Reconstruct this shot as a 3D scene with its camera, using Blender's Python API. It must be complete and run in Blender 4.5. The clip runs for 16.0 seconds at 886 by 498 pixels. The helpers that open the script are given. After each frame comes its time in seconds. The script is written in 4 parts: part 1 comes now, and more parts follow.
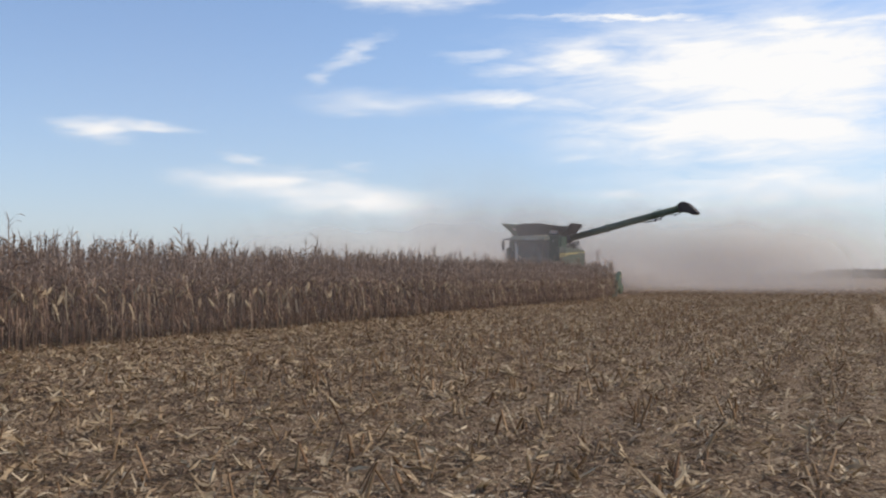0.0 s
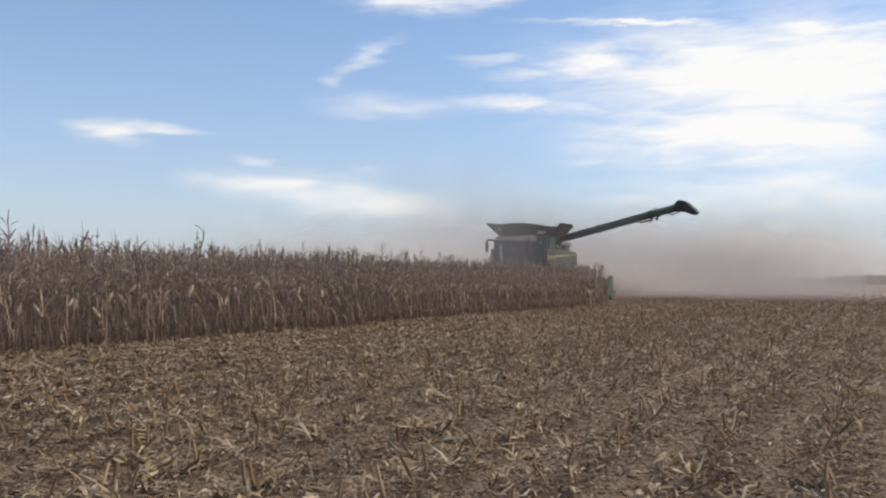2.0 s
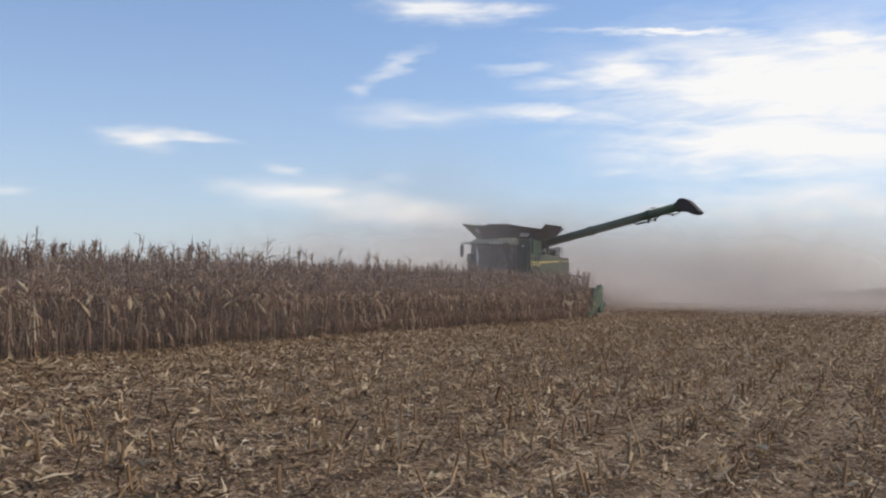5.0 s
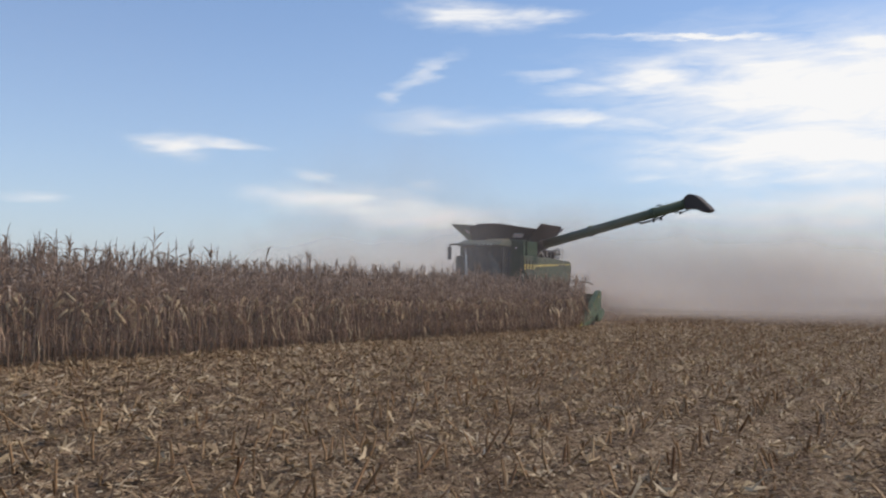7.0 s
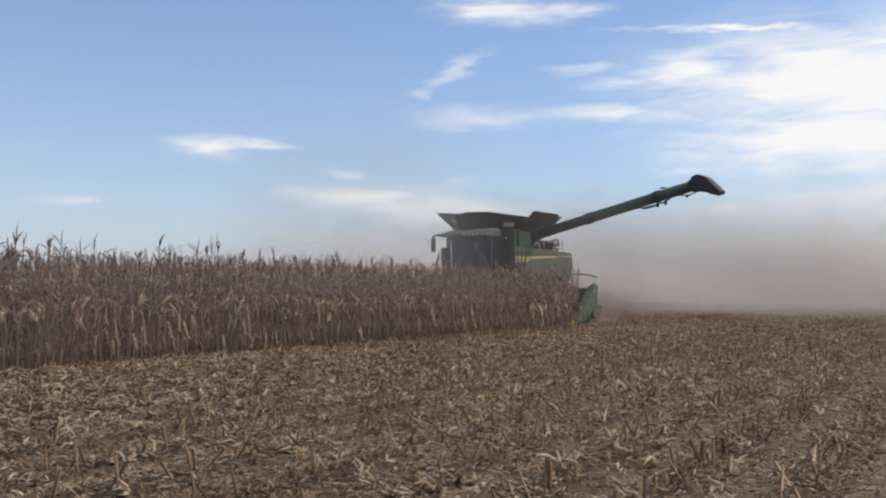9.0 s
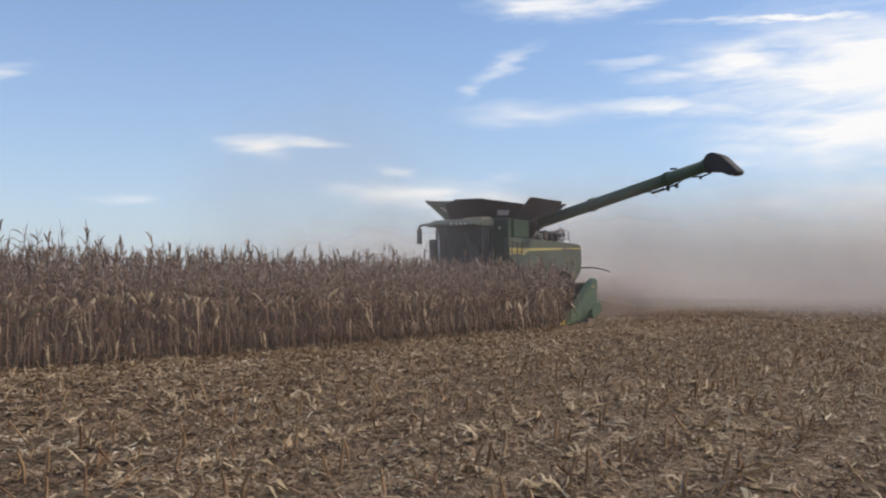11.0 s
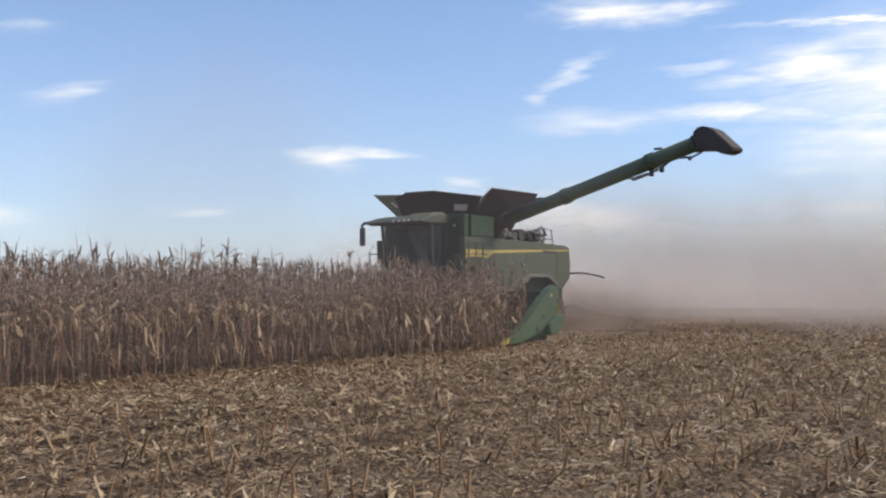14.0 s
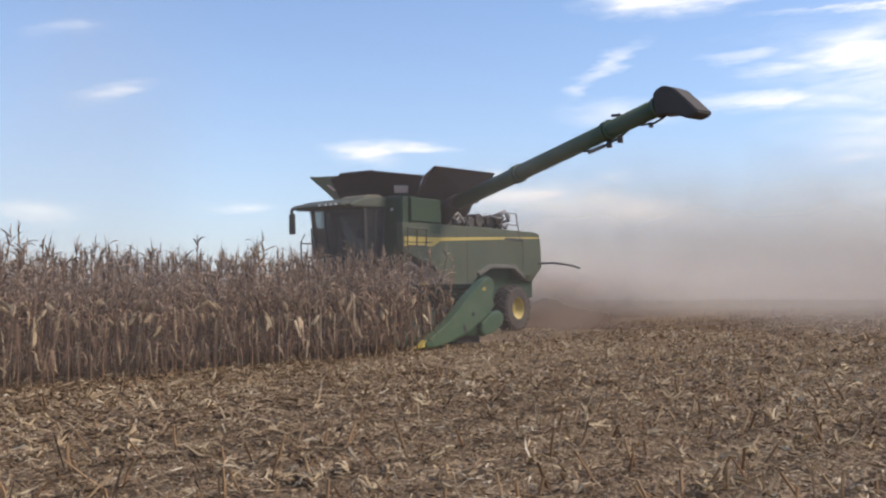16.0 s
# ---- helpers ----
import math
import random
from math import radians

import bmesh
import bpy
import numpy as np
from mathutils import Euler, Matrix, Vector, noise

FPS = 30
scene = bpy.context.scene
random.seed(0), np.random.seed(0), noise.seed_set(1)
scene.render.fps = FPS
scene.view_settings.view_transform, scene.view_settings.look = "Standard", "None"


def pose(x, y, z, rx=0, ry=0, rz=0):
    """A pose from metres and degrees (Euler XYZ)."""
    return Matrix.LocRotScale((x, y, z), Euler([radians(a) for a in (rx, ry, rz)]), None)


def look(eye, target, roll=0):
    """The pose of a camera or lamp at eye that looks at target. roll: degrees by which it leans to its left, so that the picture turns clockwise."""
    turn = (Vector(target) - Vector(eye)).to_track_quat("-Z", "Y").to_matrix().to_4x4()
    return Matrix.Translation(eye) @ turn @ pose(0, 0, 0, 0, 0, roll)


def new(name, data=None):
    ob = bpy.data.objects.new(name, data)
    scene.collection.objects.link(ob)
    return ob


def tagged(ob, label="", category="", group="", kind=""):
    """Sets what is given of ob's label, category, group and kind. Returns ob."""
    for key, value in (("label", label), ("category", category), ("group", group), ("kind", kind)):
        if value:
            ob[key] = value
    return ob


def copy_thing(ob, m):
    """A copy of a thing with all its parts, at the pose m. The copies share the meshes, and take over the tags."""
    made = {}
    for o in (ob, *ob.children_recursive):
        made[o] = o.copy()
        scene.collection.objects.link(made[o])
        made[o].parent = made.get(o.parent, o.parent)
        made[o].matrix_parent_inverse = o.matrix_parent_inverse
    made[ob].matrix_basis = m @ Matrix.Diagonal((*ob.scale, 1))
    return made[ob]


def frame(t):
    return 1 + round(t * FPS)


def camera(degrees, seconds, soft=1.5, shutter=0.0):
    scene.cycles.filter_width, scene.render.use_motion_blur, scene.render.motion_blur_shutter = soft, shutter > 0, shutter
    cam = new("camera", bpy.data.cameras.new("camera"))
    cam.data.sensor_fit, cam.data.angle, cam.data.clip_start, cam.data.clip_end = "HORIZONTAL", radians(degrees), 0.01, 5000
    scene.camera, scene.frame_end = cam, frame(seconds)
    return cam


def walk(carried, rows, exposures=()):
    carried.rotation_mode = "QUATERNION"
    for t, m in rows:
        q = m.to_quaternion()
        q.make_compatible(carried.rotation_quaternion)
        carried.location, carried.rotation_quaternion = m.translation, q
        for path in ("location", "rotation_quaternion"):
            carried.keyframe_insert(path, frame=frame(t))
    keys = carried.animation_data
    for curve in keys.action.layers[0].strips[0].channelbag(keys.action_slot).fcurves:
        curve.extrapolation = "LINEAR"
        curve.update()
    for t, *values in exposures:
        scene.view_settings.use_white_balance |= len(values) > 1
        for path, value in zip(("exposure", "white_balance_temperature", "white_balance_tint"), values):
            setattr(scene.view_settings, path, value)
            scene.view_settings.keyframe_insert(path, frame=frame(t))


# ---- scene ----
cam = camera(49.29, 16.0, soft=2.2)
EYE = 1.264
# seconds, metres along the rows, yaw, pitch, roll in degrees
ROWS = [
    (0, 0.0, 23.023, 1.645, 0.0),
    (0.5, 1.192, 23.064, 1.759, -0.268),
    (1, 2.404, 23.227, 1.826, -0.359),
    (1.5, 3.654, 23.429, 1.869, -0.335),
    (2, 4.935, 23.685, 1.846, -0.384),
    (2.5, 6.209, 23.944, 1.814, -0.486),
    (3, 7.486, 24.176, 1.856, -0.532),
    (3.5, 8.767, 24.383, 1.967, -0.681),
    (4, 10.038, 24.631, 2.035, -0.758),
    (6.5, 16.258, 26.592, 2.797, -1.045),
    (7, 17.486, 27.071, 2.709, -1.002),
    (7.5, 18.693, 27.558, 2.524, -0.699),
    (8, 19.905, 27.98, 2.472, -0.415),
    (8.5, 21.127, 28.448, 2.519, -0.515),
    (9, 22.357, 29.092, 2.492, -0.332),
    (11.5, 28.535, 32.642, 2.197, 0.065),
    (12, 29.778, 33.249, 2.127, 0.235),
    (12.5, 31.012, 33.893, 2.114, 0.177),
    (13, 32.263, 34.615, 2.248, 0.073),
    (13.5, 33.502, 35.302, 2.547, 0.115),
    (14, 34.729, 35.999, 2.849, 0.241),
    (14.5, 35.969, 36.702, 2.878, 0.437),
    (15, 37.197, 37.308, 2.749, 0.808),
    (15.5, 38.406, 37.888, 2.605, 0.78),
    (16, 39.635, 38.399, 2.48, 0.723),
]


def stand(y, yaw, pitch, roll):
    return pose(0, y, EYE, 0, 0, yaw) @ pose(0, 0, 0, pitch) @ pose(0, 0, 0, 0, roll) @ pose(0, 0, 0, 90)


walk(cam, [(t, stand(y, yaw, pitch, roll)) for t, y, yaw, pitch, roll in ROWS], [(0.0, 0.48, 6600, 13), (4.0, 0.45, 6600, 13), (9.0, 0.42, 6550, 13), (12.5, 0.55, 6550, 13), (16.0, 0.73, 6600, 14)])

# ---------------------------------------------------------------- light
SUN_AZ, SUN_EL = 56.0, 47.0          # degrees right of the rows' direction, above the horizon
world = bpy.data.worlds.new("sky")
scene.world = world
world.use_nodes = True
wt = world.node_tree


def mth(tree, op, a, b=None, c=None, clamp=False):
    n = tree.nodes.new("ShaderNodeMath")
    n.operation, n.use_clamp = op, clamp
    for i, v in enumerate((a, b, c)):
        if v is None:
            continue
        if isinstance(v, (int, float)):
            n.inputs[i].default_value = v
        else:
            tree.links.new(v, n.inputs[i])
    return n.outputs[0]


def build_sky():
    t = wt
    link, bg = t.links.new, t.nodes["Background"]
    sky = t.nodes.new("ShaderNodeTexSky")
    sky.sky_type, sky.sun_disc = "NISHITA", False
    sky.sun_elevation, sky.sun_rotation = radians(SUN_EL), radians(SUN_AZ)
    sky.altitude, sky.air_density, sky.dust_density, sky.ozone_density = 200, 1.0, 0.4, 4.0
    tc = t.nodes.new("ShaderNodeTexCoord")
    sep = t.nodes.new("ShaderNodeSeparateXYZ")
    link(tc.outputs["Generated"], sep.inputs[0])
    x, y, z = sep.outputs
    az = mth(t, "MULTIPLY", mth(t, "ARCTAN2", mth(t, "MULTIPLY", x, -1), y), 57.2958)   # degrees to the left of the rows
    el = mth(t, "MULTIPLY", mth(t, "ARCSINE", z), 57.2958)
    comb = t.nodes.new("ShaderNodeCombineXYZ")
    link(mth(t, "MULTIPLY", az, 0.11), comb.inputs[0])
    link(mth(t, "MULTIPLY", mth(t, "ADD", el, mth(t, "MULTIPLY", az, 0.03)), 0.52), comb.inputs[1])
    wisp = t.nodes.new("ShaderNodeTexNoise")
    wisp.inputs["Scale"].default_value, wisp.inputs["Detail"].default_value = 1.9, 9
    wisp.inputs["Roughness"].default_value, wisp.inputs["Distortion"].default_value = 0.58, 0.55
    link(comb.outputs[0], wisp.inputs["Vector"])
    warp = t.nodes.new("ShaderNodeTexNoise")
    warp.inputs["Scale"].default_value, warp.inputs["Detail"].default_value, warp.inputs["Roughness"].default_value = 2.6, 6, 0.6
    link(comb.outputs[0], warp.inputs["Vector"])
    wsep = t.nodes.new("ShaderNodeSeparateColor")
    link(warp.outputs["Color"], wsep.inputs[0])
    az = mth(t, "ADD", az, mth(t, "MULTIPLY", mth(t, "SUBTRACT", wsep.outputs[0], 0.5), 4.5))
    el0 = el
    el = mth(t, "ADD", el, mth(t, "MULTIPLY", mth(t, "SUBTRACT", wsep.outputs[1], 0.5), 1.3))
    # clouds: azimuth, elevation, half width, half height, slant, density
    wisps = ((42.7, 8.3, 1.9, 0.58, 0.0, 0.95), (40.2, 8.4, 2.7, 0.27, 0.0, 0.7),
             (35.5, 5.5, 3.6, 0.55, 0.10, 0.62), (31.0, 5.0, 5.4, 0.95, 0.10, 0.95), (27.0, 4.4, 4.8, 0.95, 0.13, 0.85),
             (34.6, 6.8, 1.2, 0.3, 0.2, 0.5), (28.4, 6.5, 0.9, 0.25, 0.0, 0.34), (30.4, 6.0, 3.6, 0.45, 0.15, 0.36),
             (28.4, 13.0, 1.8, 0.6, -0.5, 0.45), (30.3, 11.4, 0.9, 0.4, 0.0, 0.3),
             (57.5, 11.3, 2.0, 0.5, -0.3, 0.42), (60.0, 14.5, 2.0, 0.4, -0.2, 0.28), (61.2, 4.5, 2.6, 0.6, 0.1, 0.5), (50.2, 5.0, 2.2, 0.28, 0.0, 0.42))
    banks = ((25.7, 16.3, 3.4, 0.75, 0.05, 0.9), (21.5, 16.3, 2.5, 0.5, 0.0, 0.6),
             (27.0, 10.2, 4.2, 0.7, 0.0, 0.46), (20.0, 10.5, 3.6, 0.5, -0.02, 0.68), (16.0, 10.1, 3.0, 0.55, 0.05, 0.6),
             (21.3, 13.0, 2.0, 0.35, 0.0, 0.5), (18.5, 12.2, 2.5, 0.4, 0.0, 0.48), (14.9, 12.9, 2.8, 1.1, 0.0, 0.95),
             (4.5, 11.6, 10.5, 3.1, 0.03, 1.3), (5.5, 8.5, 9.0, 2.2, 0.02, 1.2), (11.5, 14.85, 6.0, 0.2, 0.04, 0.95), (2.0, 13.9, 6.5, 0.5, 0.08, 0.9),
             (14.2, 8.4, 2.0, 0.35, 0.0, 0.6), (14.8, 7.0, 1.6, 0.25, 0.0, 0.38), (12.5, 4.8, 2.6, 0.5, 0.0, 0.5))
    wide = ((3.0, 5.2, 9.0, 1.6, 0.0, 0.7), (-20.0, 12.0, 18.0, 7.0, 0.0, 1.1))
    total = None
    for a0, e0, w, h, slant, amount in wisps + banks + wide:
        da = mth(t, "SUBTRACT", az, a0)
        de = mth(t, "SUBTRACT", mth(t, "SUBTRACT", el, e0), mth(t, "MULTIPLY", da, slant))
        d2 = mth(t, "ADD", mth(t, "POWER", mth(t, "DIVIDE", da, w), 2), mth(t, "POWER", mth(t, "DIVIDE", de, h), 2))
        m = mth(t, "MULTIPLY", mth(t, "EXPONENT", mth(t, "MULTIPLY", d2, -1.1)), amount)
        total = m if total is None else mth(t, "MAXIMUM", total, m)
    rag = mth(t, "MULTIPLY", mth(t, "SUBTRACT", wisp.outputs[0], 0.5), 2.4)
    reach = mth(t, "MINIMUM", mth(t, "MULTIPLY", total, 1.3), 0.75)
    dens = mth(t, "MULTIPLY", mth(t, "ADD", mth(t, "SUBTRACT", total, 0.05), mth(t, "MULTIPLY", rag, reach)), 1.05, clamp=True)
    # thin haze towards the horizon
    low = mth(t, "MULTIPLY", mth(t, "EXPONENT", mth(t, "MULTIPLY", mth(t, "MAXIMUM", el0, 0), -0.13)), 0.7)
    scale = t.nodes.new("ShaderNodeVectorMath")
    scale.operation = "SCALE"
    scale.inputs["Scale"].default_value = SKY_POWER
    link(sky.outputs[0], scale.inputs[0])

    def mix(fac, a, b):
        n = t.nodes.new("ShaderNodeMix")
        n.data_type = "RGBA"
        link(fac, n.inputs["Factor"])
        link(a, n.inputs["A"])
        n.inputs["B"].default_value = b
        return n.outputs["Result"]
    hazed = mix(low, scale.outputs[0], (0.275, 0.31, 0.41, 1))
    link(mix(dens, hazed, (0.685, 0.70, 0.695, 1)), bg.inputs["Color"])
    bg.inputs["Strength"].default_value = 1.0


SKY_POWER = 0.115
build_sky()
sun = new("sun", bpy.data.lights.new("sun", "SUN"))
sun.data.energy, sun.data.angle, sun.data.color = 2.3, radians(20.0), (1.0, 0.90, 0.76)
sun.matrix_world = look((0, 0, 0), (-math.sin(radians(SUN_AZ)) * math.cos(radians(SUN_EL)), -math.cos(radians(SUN_AZ)) * math.cos(radians(SUN_EL)), -math.sin(radians(SUN_EL))))


# ---------------------------------------------------------------- materials
def ramp_node(tree, fac, stops):
    r = tree.nodes.new("ShaderNodeValToRGB")
    while len(r.color_ramp.elements) < len(stops):
        r.color_ramp.elements.new(0.5)
    for e, (at, col) in zip(r.color_ramp.elements, stops):
        e.position, e.color = at, (*col, 1)
    tree.links.new(fac, r.inputs[0])
    return r.outputs[0]


def noise_node(tree, vec, scale, detail=4, rough=0.6):
    n = tree.nodes.new("ShaderNodeTexNoise")
    n.inputs["Scale"].default_value, n.inputs["Detail"].default_value, n.inputs["Roughness"].default_value = scale, detail, rough
    tree.links.new(vec, n.inputs["Vector"])
    return n.outputs[0]


def mixc(tree, fac, a, b, how="MIX"):
    n = tree.nodes.new("ShaderNodeMix")
    n.data_type, n.blend_type = "RGBA", how
    for v, s in ((fac, "Factor"), (a, "A"), (b, "B")):
        if isinstance(v, (int, float)):
            n.inputs[s].default_value = v
        elif isinstance(v, tuple):
            n.inputs[s].default_value = (*v, 1)
        else:
            tree.links.new(v, n.inputs[s])
    return n.outputs["Result"]


def material(name):
    m = bpy.data.materials.new(name)
    m.use_nodes = True
    return m, m.node_tree, m.node_tree.nodes["Principled BSDF"]


def coarse(name, col, rough=0.6, metal=0.0, dust=0.35, dust_col=(0.30, 0.25, 0.20), grain=6.0, spec=0.4):
    """Painted or bare surface with patchy dust and fine grain."""
    m, t, b = material(name)
    tc = t.nodes.new("ShaderNodeTexCoord").outputs["Object"]
    big = noise_node(t, tc, grain * 0.25, 5)
    fine = noise_node(t, tc, grain * 9, 4)
    patch = mth(t, "MULTIPLY", mth(t, "SUBTRACT", big, 0.32), 2.2, clamp=True)
    base = mixc(t, mth(t, "MULTIPLY", fine, 0.5), col, tuple(c * 0.72 for c in col))
    c = mixc(t, mth(t, "MULTIPLY", mth(t, "ADD", mth(t, "MULTIPLY", patch, 0.7), 0.3), dust), base, dust_col)
    t.links.new(c, b.inputs["Base Color"])
    t.links.new(mth(t, "ADD", mth(t, "MULTIPLY", patch, 0.25 * dust), rough), b.inputs["Roughness"])
    b.inputs["Metallic"].default_value = metal
    b.inputs["Specular IOR Level"].default_value = spec
    bump = t.nodes.new("ShaderNodeBump")
    bump.inputs["Strength"].default_value, bump.inputs["Distance"].default_value = 0.12, 0.01
    t.links.new(fine, bump.inputs["Height"])
    t.links.new(bump.outputs[0], b.inputs["Normal"])
    return m


def plant(name, stops, glow=0.3, tone=2.0):
    """Dry plant matter: each blade has its own tone, light passes through."""
    m, t, b = material(name)
    geo = t.nodes.new("ShaderNodeNewGeometry")
    tc = t.nodes.new("ShaderNodeTexCoord").outputs["Object"]
    streak = noise_node(t, tc, 26, 3)
    patch = noise_node(t, tc, tone, 3)
    fac = mth(t, "ADD", mth(t, "MULTIPLY", geo.outputs["Random Per Island"], 0.72), mth(t, "ADD", mth(t, "MULTIPLY", mth(t, "SUBTRACT", streak, 0.5), 0.5), mth(t, "MULTIPLY", mth(t, "SUBTRACT", patch, 0.36), 0.5)), clamp=True)
    c = ramp_node(t, fac, stops)
    t.links.new(c, b.inputs["Base Color"])
    b.inputs["Roughness"].default_value = 0.75
    b.inputs["Specular IOR Level"].default_value = 0.2
    tr = t.nodes.new("ShaderNodeBsdfTranslucent")
    t.links.new(c, tr.inputs[0])
    mx = t.nodes.new("ShaderNodeMixShader")
    mx.inputs[0].default_value = glow
    t.links.new(b.outputs[0], mx.inputs[1])
    t.links.new(tr.outputs[0], mx.inputs[2])
    t.links.new(mx.outputs[0], t.nodes["Material Output"].inputs[0])
    return m


GREEN = coarse("green_paint", (0.010, 0.042, 0.0125), 0.5, dust=0.14, dust_col=(0.1, 0.095, 0.07))
# auger: paler base and more dust than the body green
AUGER_GREEN = coarse("pale_dusty_auger_paint", (0.045, 0.088, 0.042), 0.5, dust=0.5, dust_col=(0.19, 0.185, 0.135))
GREEN_PALE = coarse("dusty_green_paint", (0.034, 0.058, 0.026), 0.55, dust=0.6, dust_col=(0.115, 0.103, 0.072))
GREEN_POLY = coarse("green_poly", (0.026, 0.08, 0.028), 0.5, dust=0.38, dust_col=(0.2, 0.195, 0.125))
YELLOW = coarse("yellow_paint", (0.5, 0.36, 0.05), 0.45, dust=0.45, dust_col=(0.4, 0.34, 0.2))
BLACK = coarse("black_plastic", (0.018, 0.018, 0.02), 0.55, dust=0.25)
PANEL = coarse("dark_tank_panel", (0.036, 0.023, 0.022), 0.65, dust=0.25, dust_col=(0.14, 0.11, 0.09))
OLIVE = coarse("olive_flap", (0.16, 0.2, 0.12), 0.6, dust=0.3)
STEEL = coarse("dull_steel", (0.24, 0.23, 0.22), 0.6, 0.5, dust=0.55)
ENGINE = coarse("grimy_engine_metal", (0.05, 0.047, 0.045), 0.5, 0.5, dust=0.3)
RUBBER = coarse("tyre_rubber", (0.02, 0.019, 0.018), 0.8, dust=0.55, dust_col=(0.17, 0.13, 0.1))
WHITE = coarse("white_decal", (0.9, 0.73, 0.66), 0.6, dust=0.12, dust_col=(0.6, 0.52, 0.5))
ROOF = coarse("dusty_cab_roof", (0.035, 0.06, 0.034), 0.6, dust=0.7, dust_col=(0.125, 0.112, 0.085))
HUMP = coarse("tan_dusty_roof", (0.11, 0.1, 0.062), 0.7, dust=0.7, dust_col=(0.2, 0.165, 0.115))
HOOD = coarse("weathered_rubber", (0.05, 0.042, 0.037), 0.75, dust=0.35, dust_col=(0.16, 0.13, 0.11))
GREY = coarse("grey_trim", (0.2, 0.2, 0.2), 0.6)
SEAT = coarse("dark_seat_cloth", (0.03, 0.03, 0.032), 0.9)
LAMP = coarse("lamp_lens", (0.6, 0.6, 0.58), 0.2, dust=0.3)
GLASS, gt, gb = material("dusty_cab_glass")
gb.inputs["Base Color"].default_value = (0.5, 0.55, 0.55, 1)
gb.inputs["Transmission Weight"].default_value, gb.inputs["Roughness"].default_value, gb.inputs["IOR"].default_value = 0.95, 0.04, 1.22

LEAF = plant("dry_corn_leaf", ((0.0, (0.062, 0.034, 0.022)), (0.4, (0.145, 0.082, 0.05)), (0.72, (0.31, 0.192, 0.118)), (0.92, (0.72, 0.54, 0.375))), 0.3)
STALK = plant("dry_corn_stalk", ((0.0, (0.11, 0.06, 0.036)), (0.5, (0.235, 0.142, 0.088)), (1.0, (0.46, 0.33, 0.22))), 0.0)
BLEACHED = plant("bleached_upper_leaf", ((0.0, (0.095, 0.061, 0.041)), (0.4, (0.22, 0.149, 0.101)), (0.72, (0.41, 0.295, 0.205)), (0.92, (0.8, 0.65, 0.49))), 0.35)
HUSK = plant("corn_husk", ((0.0, (0.22, 0.145, 0.08)), (0.5, (0.46, 0.34, 0.195)), (1.0, (0.70, 0.575, 0.385))), 0.15)
LITTER = plant("corn_litter", ((0.0, (0.07, 0.043, 0.028)), (0.26, (0.18, 0.115, 0.069)), (0.55, (0.31, 0.214, 0.123)), (0.76, (0.49, 0.376, 0.23)), (0.93, (0.86, 0.78, 0.60))), 0.12, tone=0.7)
STUB = plant("cut_stalk", ((0.0, (0.17, 0.087, 0.042)), (0.5, (0.34, 0.205, 0.102)), (1.0, (0.53, 0.375, 0.21))), 0.05)


def soil():
    m, t, b = material("littered_soil")
    tc = t.nodes.new("ShaderNodeTexCoord").outputs["Object"]
    stretch = t.nodes.new("ShaderNodeMapping")
    stretch.inputs["Scale"].default_value = (1.0, 0.75, 1)
    t.links.new(tc, stretch.inputs[0])
    v = stretch.outputs[0]
    big, mid, fine = noise_node(t, v, 0.35, 3), noise_node(t, v, 14, 6, 0.8), noise_node(t, v, 75, 4, 0.85)
    f = mth(t, "ADD", mth(t, "MULTIPLY", mid, 0.5), mth(t, "ADD", mth(t, "MULTIPLY", fine, 0.5), mth(t, "MULTIPLY", mth(t, "SUBTRACT", big, 0.5), 0.3)))
    sep = t.nodes.new("ShaderNodeSeparateXYZ")
    t.links.new(tc, sep.inputs[0])
    lane = mth(t, "COSINE", mth(t, "MULTIPLY", mth(t, "ADD", sep.outputs[0], 12.41), math.tau / 0.762))
    f = mth(t, "SUBTRACT", f, mth(t, "MULTIPLY", lane, 0.07))
    c = ramp_node(t, f, ((0.38, (0.07, 0.048, 0.033)), (0.47, (0.145, 0.099, 0.062)), (0.53, (0.23, 0.158, 0.097)), (0.63, (0.36, 0.26, 0.162))))
    # fine slivers too small to lie as pieces, strewn at four angles
    for k, (turn, length, tone) in enumerate(((20, 9, (0.45, 0.34, 0.205)), (68, 11, (0.31, 0.21, 0.12)), (115, 8, (0.56, 0.455, 0.30)), (160, 12, (0.12, 0.074, 0.046)))):
        place = t.nodes.new("ShaderNodeMapping")
        place.vector_type = "TEXTURE"
        place.inputs["Rotation"].default_value = (0, 0, radians(turn))
        place.inputs["Scale"].default_value = (1.0, 0.16, 1)
        place.inputs["Location"].default_value = (3.7 * k, 1.9 * k, 0)
        t.links.new(tc, place.inputs[0])
        sliver = mth(t, "MULTIPLY", mth(t, "SUBTRACT", noise_node(t, place.outputs[0], length, 2, 0.5), 0.55), 9.0, clamp=True)
        c = mixc(t, mth(t, "MULTIPLY", sliver, mth(t, "SUBTRACT", 0.66, mth(t, "MULTIPLY", lane, 0.22))), c, tone)
        f = mth(t, "ADD", f, mth(t, "MULTIPLY", sliver, 0.08))
    t.links.new(c, b.inputs["Base Color"])
    b.inputs["Roughness"].default_value, b.inputs["Specular IOR Level"].default_value = 0.95, 0.1
    bump = t.nodes.new("ShaderNodeBump")
    bump.inputs["Strength"].default_value, bump.inputs["Distance"].default_value = 0.9, 0.05
    t.links.new(f, bump.inputs["Height"])
    t.links.new(bump.outputs[0], b.inputs["Normal"])
    return m


SOIL = soil()


